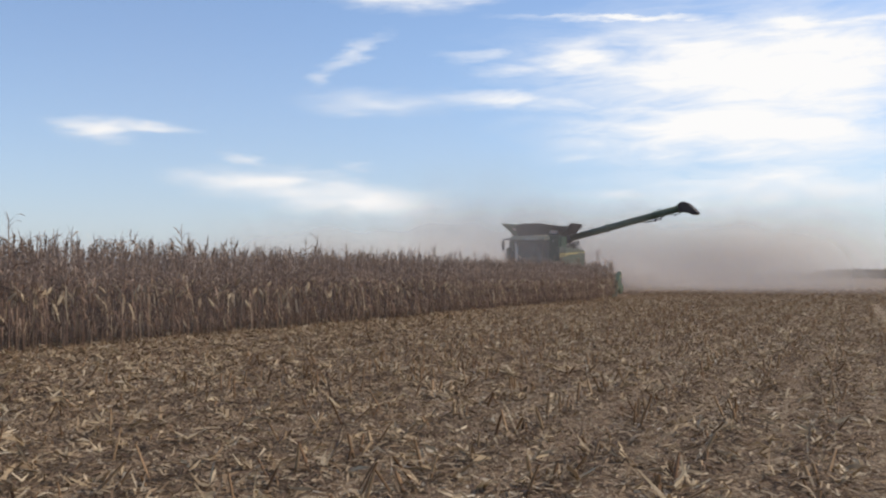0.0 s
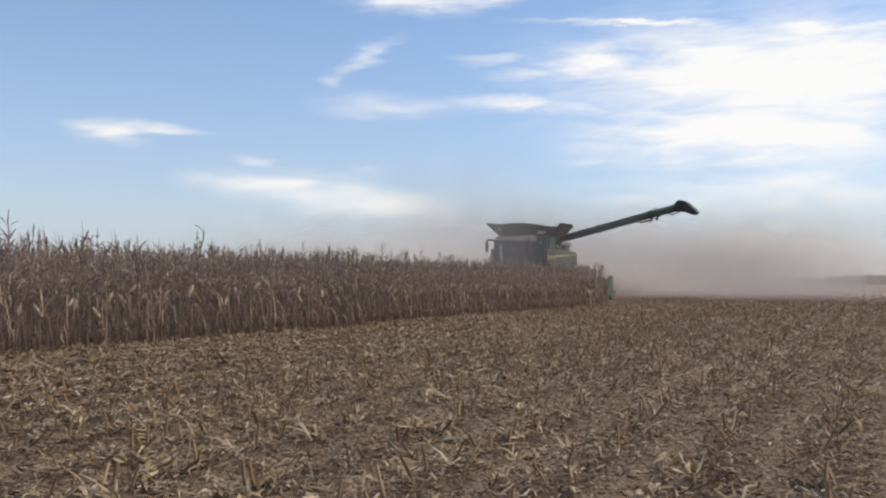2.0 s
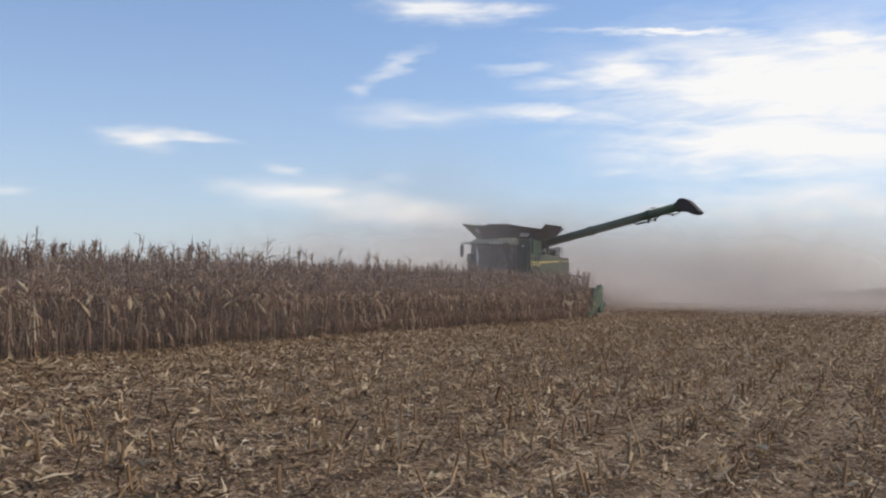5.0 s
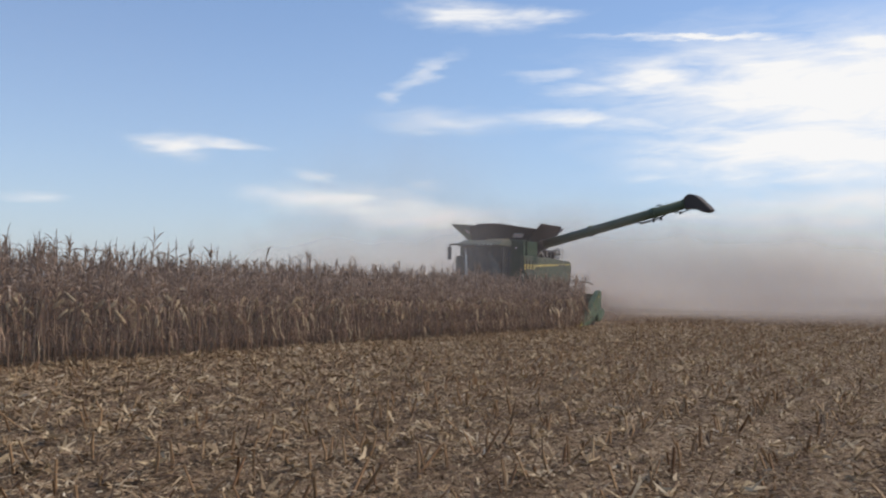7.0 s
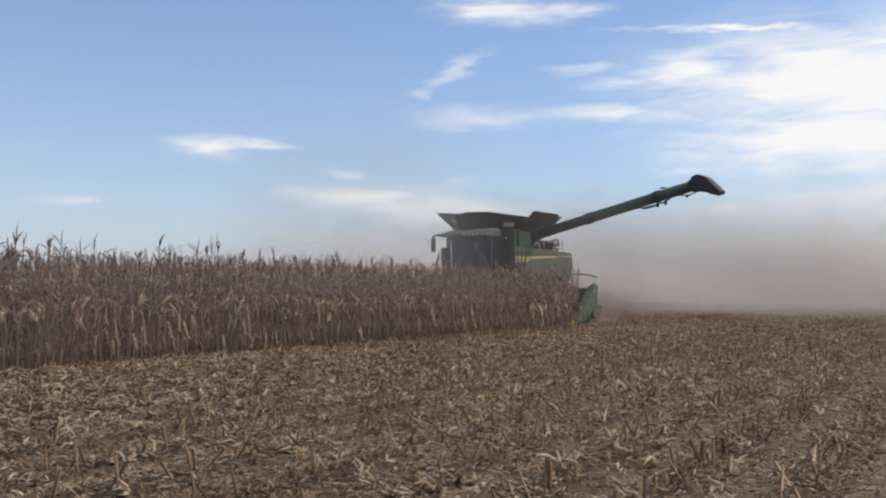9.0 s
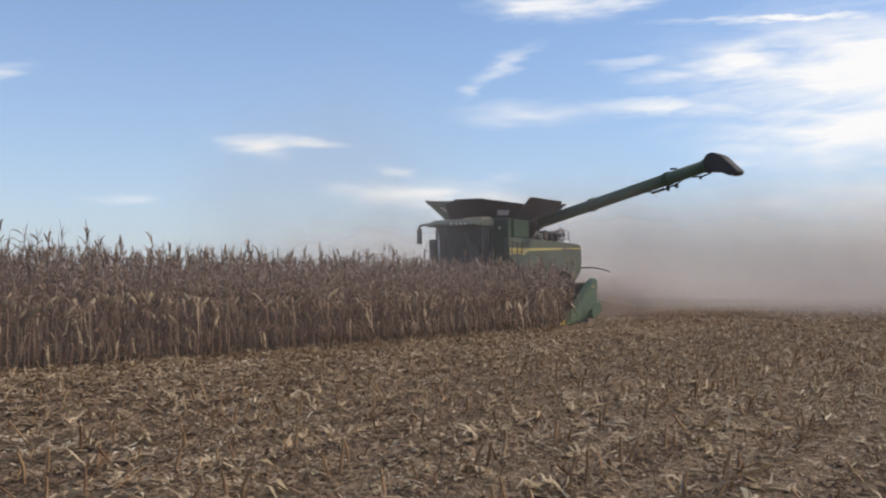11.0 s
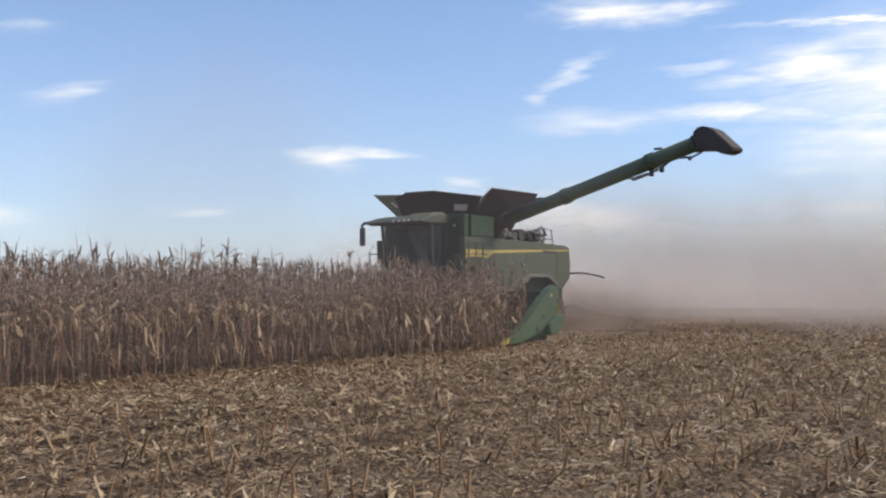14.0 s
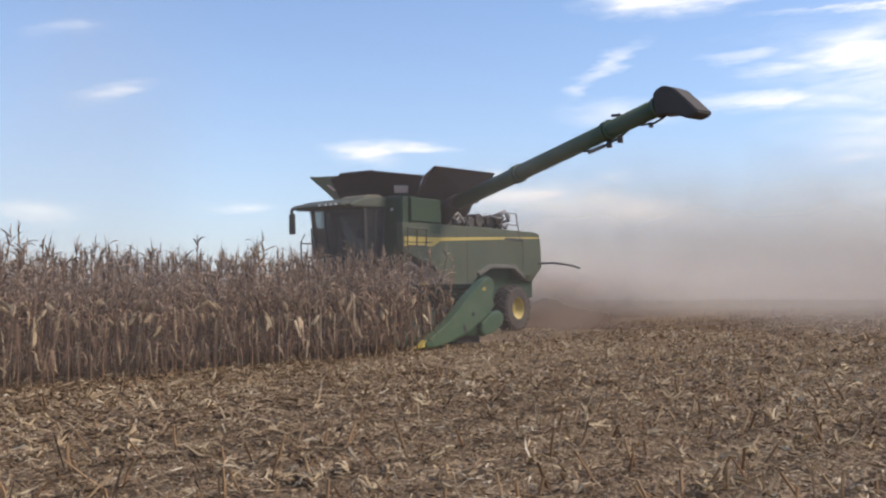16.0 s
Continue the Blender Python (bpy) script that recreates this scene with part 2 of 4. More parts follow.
def dust_material(name, col, peak, x0, x1, x2, x3, z0, z1, scale, rise=0.0, slope=0.0):
    """Airborne dust: dense from x1 to x2, thinning to nothing at x0, x3 and from z0 up to z1, with billows; its top sinks by slope along x."""
    m, t, b = material(name)
    tc = t.nodes.new("ShaderNodeTexCoord").outputs["Object"]
    sep = t.nodes.new("ShaderNodeSeparateXYZ")
    t.links.new(tc, sep.inputs[0])
    x, y, z = sep.outputs

    def smooth(v, a, c):
        n = t.nodes.new("ShaderNodeMapRange")
        n.interpolation_type = "SMOOTHSTEP"
        t.links.new(v, n.inputs[0])
        n.inputs[1].default_value, n.inputs[2].default_value = a, c
        return n.outputs[0]
    bill = noise_node(t, tc, scale, 2, 0.45)
    zz = mth(t, "ADD", z, mth(t, "MULTIPLY", mth(t, "SUBTRACT", bill, 0.5), -(z1 - z0) * 0.6))
    if slope:
        zz = mth(t, "ADD", zz, mth(t, "MULTIPLY", mth(t, "MAXIMUM", mth(t, "SUBTRACT", x, x2), 0.0), slope))
    fall = mth(t, "SUBTRACT", 1.0, smooth(zz, z0, z1))
    a = mth(t, "MULTIPLY", mth(t, "MULTIPLY", smooth(x, x0, x1), mth(t, "SUBTRACT", 1.0, smooth(x, x2, x3))), mth(t, "MULTIPLY", fall, peak))
    if rise:
        a = mth(t, "MULTIPLY", a, smooth(z, 0.0, rise))
    a = mth(t, "MULTIPLY", a, mth(t, "ADD", mth(t, "MULTIPLY", bill, 0.36), 0.82), clamp=True)
    dif, tr, clear = t.nodes.new("ShaderNodeBsdfDiffuse"), t.nodes.new("ShaderNodeBsdfTranslucent"), t.nodes.new("ShaderNodeBsdfTransparent")
    dif.inputs[0].default_value = tr.inputs[0].default_value = (*col, 1)
    both, out = t.nodes.new("ShaderNodeMixShader"), t.nodes.new("ShaderNodeMixShader")
    both.inputs[0].default_value = 0.5
    t.links.new(dif.outputs[0], both.inputs[1])
    t.links.new(tr.outputs[0], both.inputs[2])
    t.links.new(a, out.inputs[0])
    t.links.new(clear.outputs[0], out.inputs[1])
    t.links.new(both.outputs[0], out.inputs[2])
    t.links.new(out.outputs[0], t.nodes["Material Output"].inputs[0])
    return m


# ---------------------------------------------------------------- mesh helpers
def part(name, bm, mat, parent=None, label="", smooth=False):
    me = bpy.data.meshes.new(name)
    if smooth:
        for f in bm.faces:
            f.smooth = True
    bm.normal_update()
    bm.to_mesh(me)
    bm.free()
    me.materials.append(mat)
    ob = new(name, me)
    ob.parent = parent
    if label:
        tagged(ob, label)
    return ob


def box(x0, x1, y0, y1, z0, z1, bev=0.02, bm=None):
    own = bmesh.new()
    bmesh.ops.create_cube(own, size=1, matrix=Matrix.LocRotScale(((x0 + x1) / 2, (y0 + y1) / 2, (z0 + z1) / 2), None, (x1 - x0, y1 - y0, z1 - z0)))
    if bev:
        bmesh.ops.bevel(own, geom=own.edges[:], offset=bev, segments=2, affect="EDGES", profile=0.6)
    if bm is None:
        return own
    return merge(bm, own)


def merge(bm, other):
    tmp = bpy.data.meshes.new("tmp")
    other.to_mesh(tmp)
    other.free()
    bm.from_mesh(tmp)
    bpy.data.meshes.remove(tmp)
    return bm


def prism(outline, axis, a, b, bev=0.0, bm=None):
    """Outline of (p, q) pairs swept from a to b along the axis: x takes (y, z), y takes (x, z), z takes (x, y)."""
    own = bmesh.new()
    put = {"x": lambda d, p, q: (d, p, q), "y": lambda d, p, q: (p, d, q), "z": lambda d, p, q: (p, q, d)}[axis]
    lo = [own.verts.new(put(a, p, q)) for p, q in outline]
    hi = [own.verts.new(put(b, p, q)) for p, q in outline]
    own.faces.new(lo), own.faces.new(hi[::-1])
    for i in range(len(lo)):
        j = (i + 1) % len(lo)
        own.faces.new((lo[i], hi[i], hi[j], lo[j]))
    bmesh.ops.recalc_face_normals(own, faces=own.faces[:])
    if bev:
        bmesh.ops.bevel(own, geom=own.edges[:], offset=bev, segments=2, affect="EDGES", profile=0.6)
    if bm is None:
        return own
    return merge(bm, own)


def tube(points, radii, sides=10, bm=None, cap=True):
    """A pipe along the points; radii is a number or one for each point."""
    own = bm or bmesh.new()
    pts = [Vector(p) for p in points]
    rs = [radii] * len(pts) if isinstance(radii, (int, float)) else radii
    rings = []
    for i, p in enumerate(pts):
        d = (pts[min(i + 1, len(pts) - 1)] - pts[max(i - 1, 0)]).normalized()
        u = d.cross((0, 0, 1) if abs(d.z) < 0.9 else (1, 0, 0)).normalized()
        v = d.cross(u)
        rings.append([own.verts.new(p + rs[i] * (math.cos(k * math.tau / sides) * u + math.sin(k * math.tau / sides) * v)) for k in range(sides)])
    for r, s in zip(rings, rings[1:]):
        for k in range(sides):
            own.faces.new((r[k], r[(k + 1) % sides], s[(k + 1) % sides], s[k]))
    if cap:
        own.faces.new(rings[0][::-1]), own.faces.new(rings[-1])
    bmesh.ops.recalc_face_normals(own, faces=own.faces[:])
    return own


def spun(profile, centre, sides=40, bm=None):
    """Profile of (x, radius) turned about an axis along x through the centre."""
    own = bm or bmesh.new()
    c = Vector(centre)
    rings = [[own.verts.new(c + Vector((x, r * math.cos(k * math.tau / sides), r * math.sin(k * math.tau / sides)))) for k in range(sides)] for x, r in profile]
    for r, s in zip(rings, rings[1:]):
        for k in range(sides):
            own.faces.new((r[k], r[(k + 1) % sides], s[(k + 1) % sides], s[k]))
    bmesh.ops.recalc_face_normals(own, faces=own.faces[:])
    return own


def slab(corners, thick, bm=None):
    """A plate through four (or more) corners with a thickness."""
    own = bm or bmesh.new()
    pts = [Vector(c) for c in corners]
    n = (pts[1] - pts[0]).cross(pts[2] - pts[0]).normalized() * thick
    lo, hi = [own.verts.new(p) for p in pts], [own.verts.new(p + n) for p in pts]
    own.faces.new(lo), own.faces.new(hi[::-1])
    for i in range(len(lo)):
        j = (i + 1) % len(lo)
        own.faces.new((lo[i], hi[i], hi[j], lo[j]))
    bmesh.ops.recalc_face_normals(own, faces=own.faces[:])
    return own


def stuff(name, verts, quads, mats, mat_ids=None, label="", category="", smooth=False):
    me = bpy.data.meshes.new(name)
    n, k = len(verts), len(quads)
    me.vertices.add(n), me.loops.add(4 * k), me.polygons.add(k)
    me.vertices.foreach_set("co", np.ascontiguousarray(verts, np.float32).ravel())
    me.loops.foreach_set("vertex_index", np.ascontiguousarray(quads, np.int32).ravel())
    me.polygons.foreach_set("loop_start", np.arange(0, 4 * k, 4, dtype=np.int32))
    me.polygons.foreach_set("loop_total", np.full(k, 4, np.int32))
    for m in mats:
        me.materials.append(m)
    if mat_ids is not None:
        me.polygons.foreach_set("material_index", np.ascontiguousarray(mat_ids, np.int32))
    me.update(calc_edges=True)
    return tagged(new(name, me), label, category, kind="stuff")


rng = np.random.default_rng(7)

# ---------------------------------------------------------------- ground
EDGE_X, HEAD_Y, STRIP = -12.87, 55.6, 12.34      # the cut edge of the corn, the header's front, its width


ROW = 0.762


def rolling(x, y):
    return 0.03 * np.sin(x * 0.8 + 1) * np.sin(y * 0.31) + 0.028 * np.cos((x - EDGE_X - 0.46) * 8.2456)


def build_ground():
    xs = np.concatenate([[-3000, -900, -300, -120, -60], np.arange(-34, 12.1, 0.4), [30, 80, 300, 900, 3000]])
    ys = np.concatenate([[-900, -200, -40], np.arange(-4, 80, 0.8), [90, 110, 150, 220, 400, 900, 3000]])
    gx, gy = np.meshgrid(xs, ys)
    near = np.clip(1 - (np.abs(gx + 11) - 22) / 12, 0, 1) * np.clip(1 - (gy - 78) / 12, 0, 1)
    v = np.stack([gx, gy, rolling(gx, gy) * near], -1).reshape(-1, 3)
    w = len(xs)
    i = (np.arange(len(ys) - 1)[:, None] * w + np.arange(w - 1)).ravel()
    ob = stuff("ground", v, np.stack([i, i + 1, i + 1 + w, i + w], -1), [SOIL], label="brown soil under shredded corn residue")
    ob["kind"] = "structure"
    ob["category"] = "field"
    for p in ob.data.polygons:
        p.use_smooth = True


build_ground()


# ---------------------------------------------------------------- corn
def strip(path, widths, side):
    """Blade along a path: quads between two edges."""
    path, side = np.asarray(path, float), np.asarray(side, float)
    w = np.asarray(widths, float)[:, None] * side / 2
    v = np.empty((2 * len(path), 3))
    v[0::2], v[1::2] = path - w, path + w
    k = np.arange(len(path) - 1) * 2
    return v, np.stack([k, k + 1, k + 3, k + 2], -1)


def pipe(path, radii, sides=5):
    path = np.asarray(path, float)
    a = np.arange(sides) * math.tau / sides
    ring = np.stack([np.cos(a), np.sin(a), 0 * a], -1)
    v = (path[:, None, :] + np.asarray(radii, float)[:, None, None] * ring[None]).reshape(-1, 3)
    q = []
    for i in range(len(path) - 1):
        for k in range(sides):
            q.append((i * sides + k, i * sides + (k + 1) % sides, (i + 1) * sides + (k + 1) % sides, (i + 1) * sides + k))
    return v, np.array(q)


def corn_pieces(r):
    """One dry corn plant: lists of (verts, quads) for stalk, leaves, ear and tassel."""
    h = r.uniform(1.6, 1.84)
    lean = r.normal(0, 0.1, 2)
    zs = np.linspace(0, h, 6)
    bend = lambda z: np.array([lean[0] * (z / h) ** 2 * 1.6 + 0.012 * math.sin(5 * z), lean[1] * (z / h) ** 2 * 1.6, z])
    stalk = [pipe([bend(z) for z in zs], np.linspace(0.014, 0.006, 6), 4)]
    leaves, upper = [], []
    turn = r.uniform(0, math.tau)
    levels = np.concatenate([np.linspace(0.2, 0.5 * h, 6), np.linspace(0.52 * h, h - 0.02, 15)])
    for i, z in enumerate(levels + r.normal(0, 0.02, len(levels))):
        if r.random() < 0.1:
            continue
        a = turn + (i % 2) * math.pi + r.normal(0, 0.5)
        out, side = np.array([math.cos(a), math.sin(a), 0]), np.array([-math.sin(a), math.cos(a), 0])
        top = z / h
        length = r.uniform(0.42, 0.8) if top < 0.55 else r.uniform(0.2, 0.48) if top < 0.82 else r.uniform(0.12, 0.3)
        rise, droop = r.uniform(0.2, 1.1) * (1.6 if top > 0.75 else 1.0), (r.uniform(1.8, 3.6) if top < 0.55 else r.uniform(0.8, 2.6) if top < 0.82 else r.uniform(0.1, 1.3))
        p, path = bend(z), []
        ang = min(rise + 0.2, 1.4)
        for s in range(5):
            path.append(p)
            p = p + length / 4 * (math.cos(ang) * out + math.sin(ang) * np.array([0, 0, 1.0])) + side * r.normal(0, 0.012)
            ang = max(ang - droop * (0.5 + 0.4 * s) / 2, -1.5)
        path = np.array(path)
        path[:, 2] = np.maximum(path[:, 2], 0.03)
        twist = r.uniform(-0.9, 0.9)
        sv = np.array([side * math.cos(twist * s / 2.5) + np.array([0, 0, 1.0]) * math.sin(twist * s / 2.5) for s in range(5)])
        (upper if top > 0.62 else leaves).append(strip(path, np.array([0.026, 0.046, 0.043, 0.029, 0.007]) * r.uniform(0.5, 1.0) * (0.85 if top < 0.55 else 0.8), sv))
    ears = []
    ze, a = r.uniform(0.75, 1.0), turn + r.normal(0, 0.6)
    out = np.array([math.cos(a), math.sin(a), 0])
    down = r.random() < 0.6
    tip = np.array([0, 0, -1.0 if down else 0.7])
    base = bend(ze) + out * 0.03 + np.array([0, 0, 0.03])
    d = out * 0.55 + tip * 0.85
    d /= np.linalg.norm(d)
    ears.append(pipe([base + d * s for s in (0, 0.05, 0.12, 0.19, 0.24)], [0.014, 0.035, 0.041, 0.031, 0.007], 6))
    for k in range(2):
        b = a + r.normal(0, 1.0)
        o2, s2 = np.array([math.cos(b), math.sin(b), 0]), np.array([-math.sin(b), math.cos(b), 0])
        ears.append(strip([base + d * 0.02, base + d * 0.1 + o2 * 0.045, base + d * 0.2 + o2 * 0.06, base + d * 0.27 + o2 * 0.035], [0.025, 0.055, 0.05, 0.01], s2))
    # long dead leaves hanging down the stalk, their ends curling out
    hanging = []
    for k in range(6):
        b = r.uniform(0, math.tau)
        o2, s2, z0 = np.array([math.cos(b), math.sin(b), 0]), np.array([-math.sin(b), math.cos(b), 0]), r.uniform(0.4, 1.15)
        reach, drop, q0, wide = r.uniform(0.06, 0.2), r.uniform(0.35, 0.8) * z0, bend(z0), r.uniform(0.6, 1.7)
        curl = r.uniform(0.2, 1.0)
        path = [q0, q0 + o2 * reach * 0.5 - [0, 0, drop * 0.08], q0 + o2 * reach * 0.75 - [0, 0, drop * 0.4], q0 + o2 * reach * (0.8 + 0.2 * curl) - [0, 0, drop * 0.75], q0 + o2 * reach * (1.0 + 0.9 * curl) - [0, 0, drop * (1.0 - 0.12 * curl)]]
        hanging.append(strip(path, np.array([0.010, 0.018, 0.018, 0.014, 0.004]) * wide, s2 + o2 * r.normal(0, 0.5)))
    tassel = []
    tall = r.random() < 0.3
    for k in range(int(r.integers(3, 6))):
        a = r.uniform(0, math.tau)
        o, up = np.array([math.cos(a), math.sin(a), 0]), r.uniform(0.08, 0.24) * (1.6 if tall and k < 2 else 1.0)
        sp = r.uniform(0.01, 0.09)
        b = bend(h - 0.03)
        tassel.append(strip([b, b + o * sp * 0.5 + [0, 0, up * 0.6], b + o * sp * 1.3 + [0, 0, up]], [0.011, 0.010, 0.003], np.array([-math.sin(a), math.cos(a), 0])))
    return {"stalk": stalk, "leaves": leaves, "upper": upper, "ear": ears, "hanging": hanging, "tassel": tassel}


def joined(pieces):
    vs, qs, n = [], [], 0
    for v, q in pieces:
        vs.append(v), qs.append(q + n)
        n += len(v)
    return np.concatenate(vs), np.concatenate(qs)


VARIANTS = [corn_pieces(rng) for _ in range(14)]
WHOLE = []
for var in VARIANTS:
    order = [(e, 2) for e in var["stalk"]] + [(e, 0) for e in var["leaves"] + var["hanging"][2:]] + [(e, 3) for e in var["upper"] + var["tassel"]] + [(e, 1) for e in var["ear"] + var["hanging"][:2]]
    v, q = joined([e for e, m in order])
    WHOLE.append((v, q, np.concatenate([np.full(len(e[1]), m, np.int32) for e, m in order])))
# plants inside the field show only their upper halves
TOPS = []
for var in VARIANTS:
    sv = var["stalk"][0][0]
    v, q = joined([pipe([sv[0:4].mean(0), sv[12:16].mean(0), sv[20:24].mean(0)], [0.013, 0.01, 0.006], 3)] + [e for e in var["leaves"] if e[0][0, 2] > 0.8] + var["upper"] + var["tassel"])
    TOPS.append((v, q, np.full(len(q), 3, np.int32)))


def planted(spots, kinds):
    """Plants at (x, y, turn, size) rows, joined."""
    vs, qs, ids, n = [], [], [], 0
    for k, (v, q, m) in enumerate(kinds):
        mine = spots[np.arange(len(spots)) % len(kinds) == k]
        if not len(mine):
            continue
        c, s, g = np.cos(mine[:, 2]), np.sin(mine[:, 2]), mine[:, 3]
        x = (c[:, None] * v[:, 0] - s[:, None] * v[:, 1]) * g[:, None] + mine[:, 0:1]
        y = (s[:, None] * v[:, 0] + c[:, None] * v[:, 1]) * g[:, None] + mine[:, 1:2]
        z = v[:, 2][None] * g[:, None] - 0.02 + 0 * x
        vs.append(np.stack([x, y, z], -1).reshape(-1, 3))
        qs.append((q[None] + n + (np.arange(len(mine)) * len(v))[:, None, None]).reshape(-1, 4))
        ids.append(np.tile(m, len(mine)))
        n += len(mine) * len(v)
    return np.concatenate(vs), np.concatenate(qs), np.concatenate(ids)


LONE_Y0, LONE_Y1 = 30.0, 50.0      # stretch of the edge row whose plants stand as things of their own


def corn_spots():
    rows = []
    for i in range(23):
        x = EDGE_X + 0.3 - i * ROW
        step = 0.145 if i < 4 else 0.17 if i < 8 else 0.22 if i < 13 else 0.36
        y0, y1 = (8.0 - i * 0.9 if i < 9 else 4.0), (HEAD_Y + 1.2 if i else HEAD_Y - 0.9)
        if x < EDGE_X - STRIP:
            y1 = 70.0
            step, y0 = 0.42, 22.0
        y = np.arange(y0, y1, step)
        y = y + rng.normal(0, 0.03, len(y))
        if i == 0:
            y = y[(y < LONE_Y0) | (y > LONE_Y1)]
        keep = y[rng.random(len(y)) > 0.04]
        rows.append(np.stack([x + rng.normal(0, 0.035, len(keep)), keep, rng.uniform(0, math.tau, len(keep)), rng.normal(1.0, 0.05, len(keep)) + 0.045 * np.clip((keep - 15) / 35, 0, 1) + rng.uniform(0.06, 0.17, len(keep)) * (rng.random(len(keep)) < 0.2)], -1))
    outer, inner = np.concatenate(rows[:5]), np.concatenate(rows[5:])
    rng.shuffle(outer), rng.shuffle(inner)
    return outer, inner


outer, inner = corn_spots()
v, q, ids = planted(outer, WHOLE)
v2, q2, ids2 = planted(inner, TOPS)
v, q, ids = np.concatenate([v, v2]), np.concatenate([q, q2 + len(v)]), np.concatenate([ids, ids2])
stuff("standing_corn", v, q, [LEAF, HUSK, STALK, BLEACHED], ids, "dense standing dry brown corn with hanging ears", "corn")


def lone_plants():
    kinds = []
    for var in VARIANTS[:8]:
        root = new("corn_plant")
        tagged(root, "dry brown corn plant with a drooping pale ear", "corn plant", "corn plants along the cut edge")
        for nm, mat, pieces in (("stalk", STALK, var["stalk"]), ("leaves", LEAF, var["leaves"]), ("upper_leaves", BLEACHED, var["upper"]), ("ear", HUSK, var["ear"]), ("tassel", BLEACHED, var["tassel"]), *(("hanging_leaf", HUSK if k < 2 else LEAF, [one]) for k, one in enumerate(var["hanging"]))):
            vv, qq = joined(pieces)
            me = bpy.data.meshes.new(nm)
            me.from_pydata(vv.tolist(), [], qq.tolist())
            me.materials.append(mat)
            ob = new(nm, me)
            ob.parent = root
        kinds.append(root)
    y, k = LONE_Y0 + 0.05, 0
    while y < LONE_Y1:
        m = pose(EDGE_X + 0.3 + rng.normal(0, 0.035), y, -0.02, rng.normal(0, 2), rng.normal(0, 2), rng.uniform(0, 360))
        if k < len(kinds):
            kinds[k].matrix_basis = m
        else:
            copy_thing(kinds[int(rng.integers(len(kinds)))], m)
        k += 1
        y += 0.165 * rng.uniform(0.75, 1.3)


lone_plants()


# ---------------------------------------------------------------- stubble and residue
def build_stubble():
    vs, qs, n = [], [], 0
    base_v, base_q = pipe([(0, 0, -0.03), (0, 0, 1.0)], [1, 0.75], 4)
    spots = []
    for i in range(-6, 40):
        x = EDGE_X + 0.46 + i * ROW
        if x > 9:
            break
        y0, y1, step = (2.0, 110.0, 0.17)
        if i < 0 or x > 3.5:
            y0, y1, step = (60.0 if i < 0 else 2.0), 100, 0.25
        y = np.arange(y0, y1, step) + rng.uniform(-0.05, 0.05, int(math.ceil((y1 - y0) / step - 1e-9)))
        y = y[rng.random(len(y)) > (0.22 if x > -7 else 0.36) + 0.2 * np.sin(y * 1.9 + i * 2.1)]
        spots.append(np.stack([x + rng.normal(0, 0.05, len(y)), y], -1))
    s = np.concatenate(spots)
    k = len(s)
    h, r = 0.05 + 0.17 * rng.random(k) ** 1.6, rng.uniform(0.009, 0.017, k)
    lx, ly = rng.normal(0, 0.5, k), rng.normal(0, 0.5, k)
    v = np.empty((k, len(base_v), 3))
    v[:, :, 2] = base_v[:, 2] * h[:, None]
    v[:, :, 0] = s[:, 0:1] + base_v[:, 0] * r[:, None] + v[:, :, 2] * lx[:, None]
    v[:, :, 1] = s[:, 1:2] + base_v[:, 1] * r[:, None] + v[:, :, 2] * ly[:, None]
    quads = (base_q[None] + (np.arange(k) * len(base_v))[:, None, None]).reshape(-1, 4)
    stuff("corn_stubble", v.reshape(-1, 3), quads, [STUB], None, "short cut brown corn stalks in rows", "stubble")
    return s


def blades(x, y, length, width, lift, tilt, aim=None):
    """Curled strips of two quads each, lying about."""
    k = len(x)
    a = rng.uniform(0, math.tau, k) if aim is None else aim
    d = np.stack([np.cos(a), np.sin(a), 0 * a], -1)
    sd = np.stack([-np.sin(a), np.cos(a), 0 * a], -1)
    roll = rng.normal(0, 0.6, k)
    up = np.array([0, 0, 1.0])
    w = sd * np.cos(roll)[:, None] + up * np.sin(roll)[:, None]
    arch, side = rng.normal(0.0, 0.16, k) * length, rng.normal(0, 0.12, k) * length
    v = np.empty((k, 6, 3))
    for j, (s, g, b) in enumerate(((-0.5, 0.5, -0.6), (0.0, 1.0, 0.6), (0.5, 0.25, -0.6))):
        p = d * (s * length)[:, None] + up * (arch * b + s * length * tilt)[:, None] + sd * (side * b)[:, None]
        v[:, 2 * j] = p - w * (width * g / 2)[:, None]
        v[:, 2 * j + 1] = p + w * (width * g / 2)[:, None]
    v[:, :, 0] += x[:, None]
    v[:, :, 1] += y[:, None]
    low = v[:, :, 2].min(1)
    v[:, :, 2] += (rolling(x, y) + lift - low)[:, None]
    q = np.array([(0, 1, 3, 2), (2, 3, 5, 4)])
    return v.reshape(-1, 3), (q[None] + (np.arange(k) * 6)[:, None, None]).reshape(-1, 4)


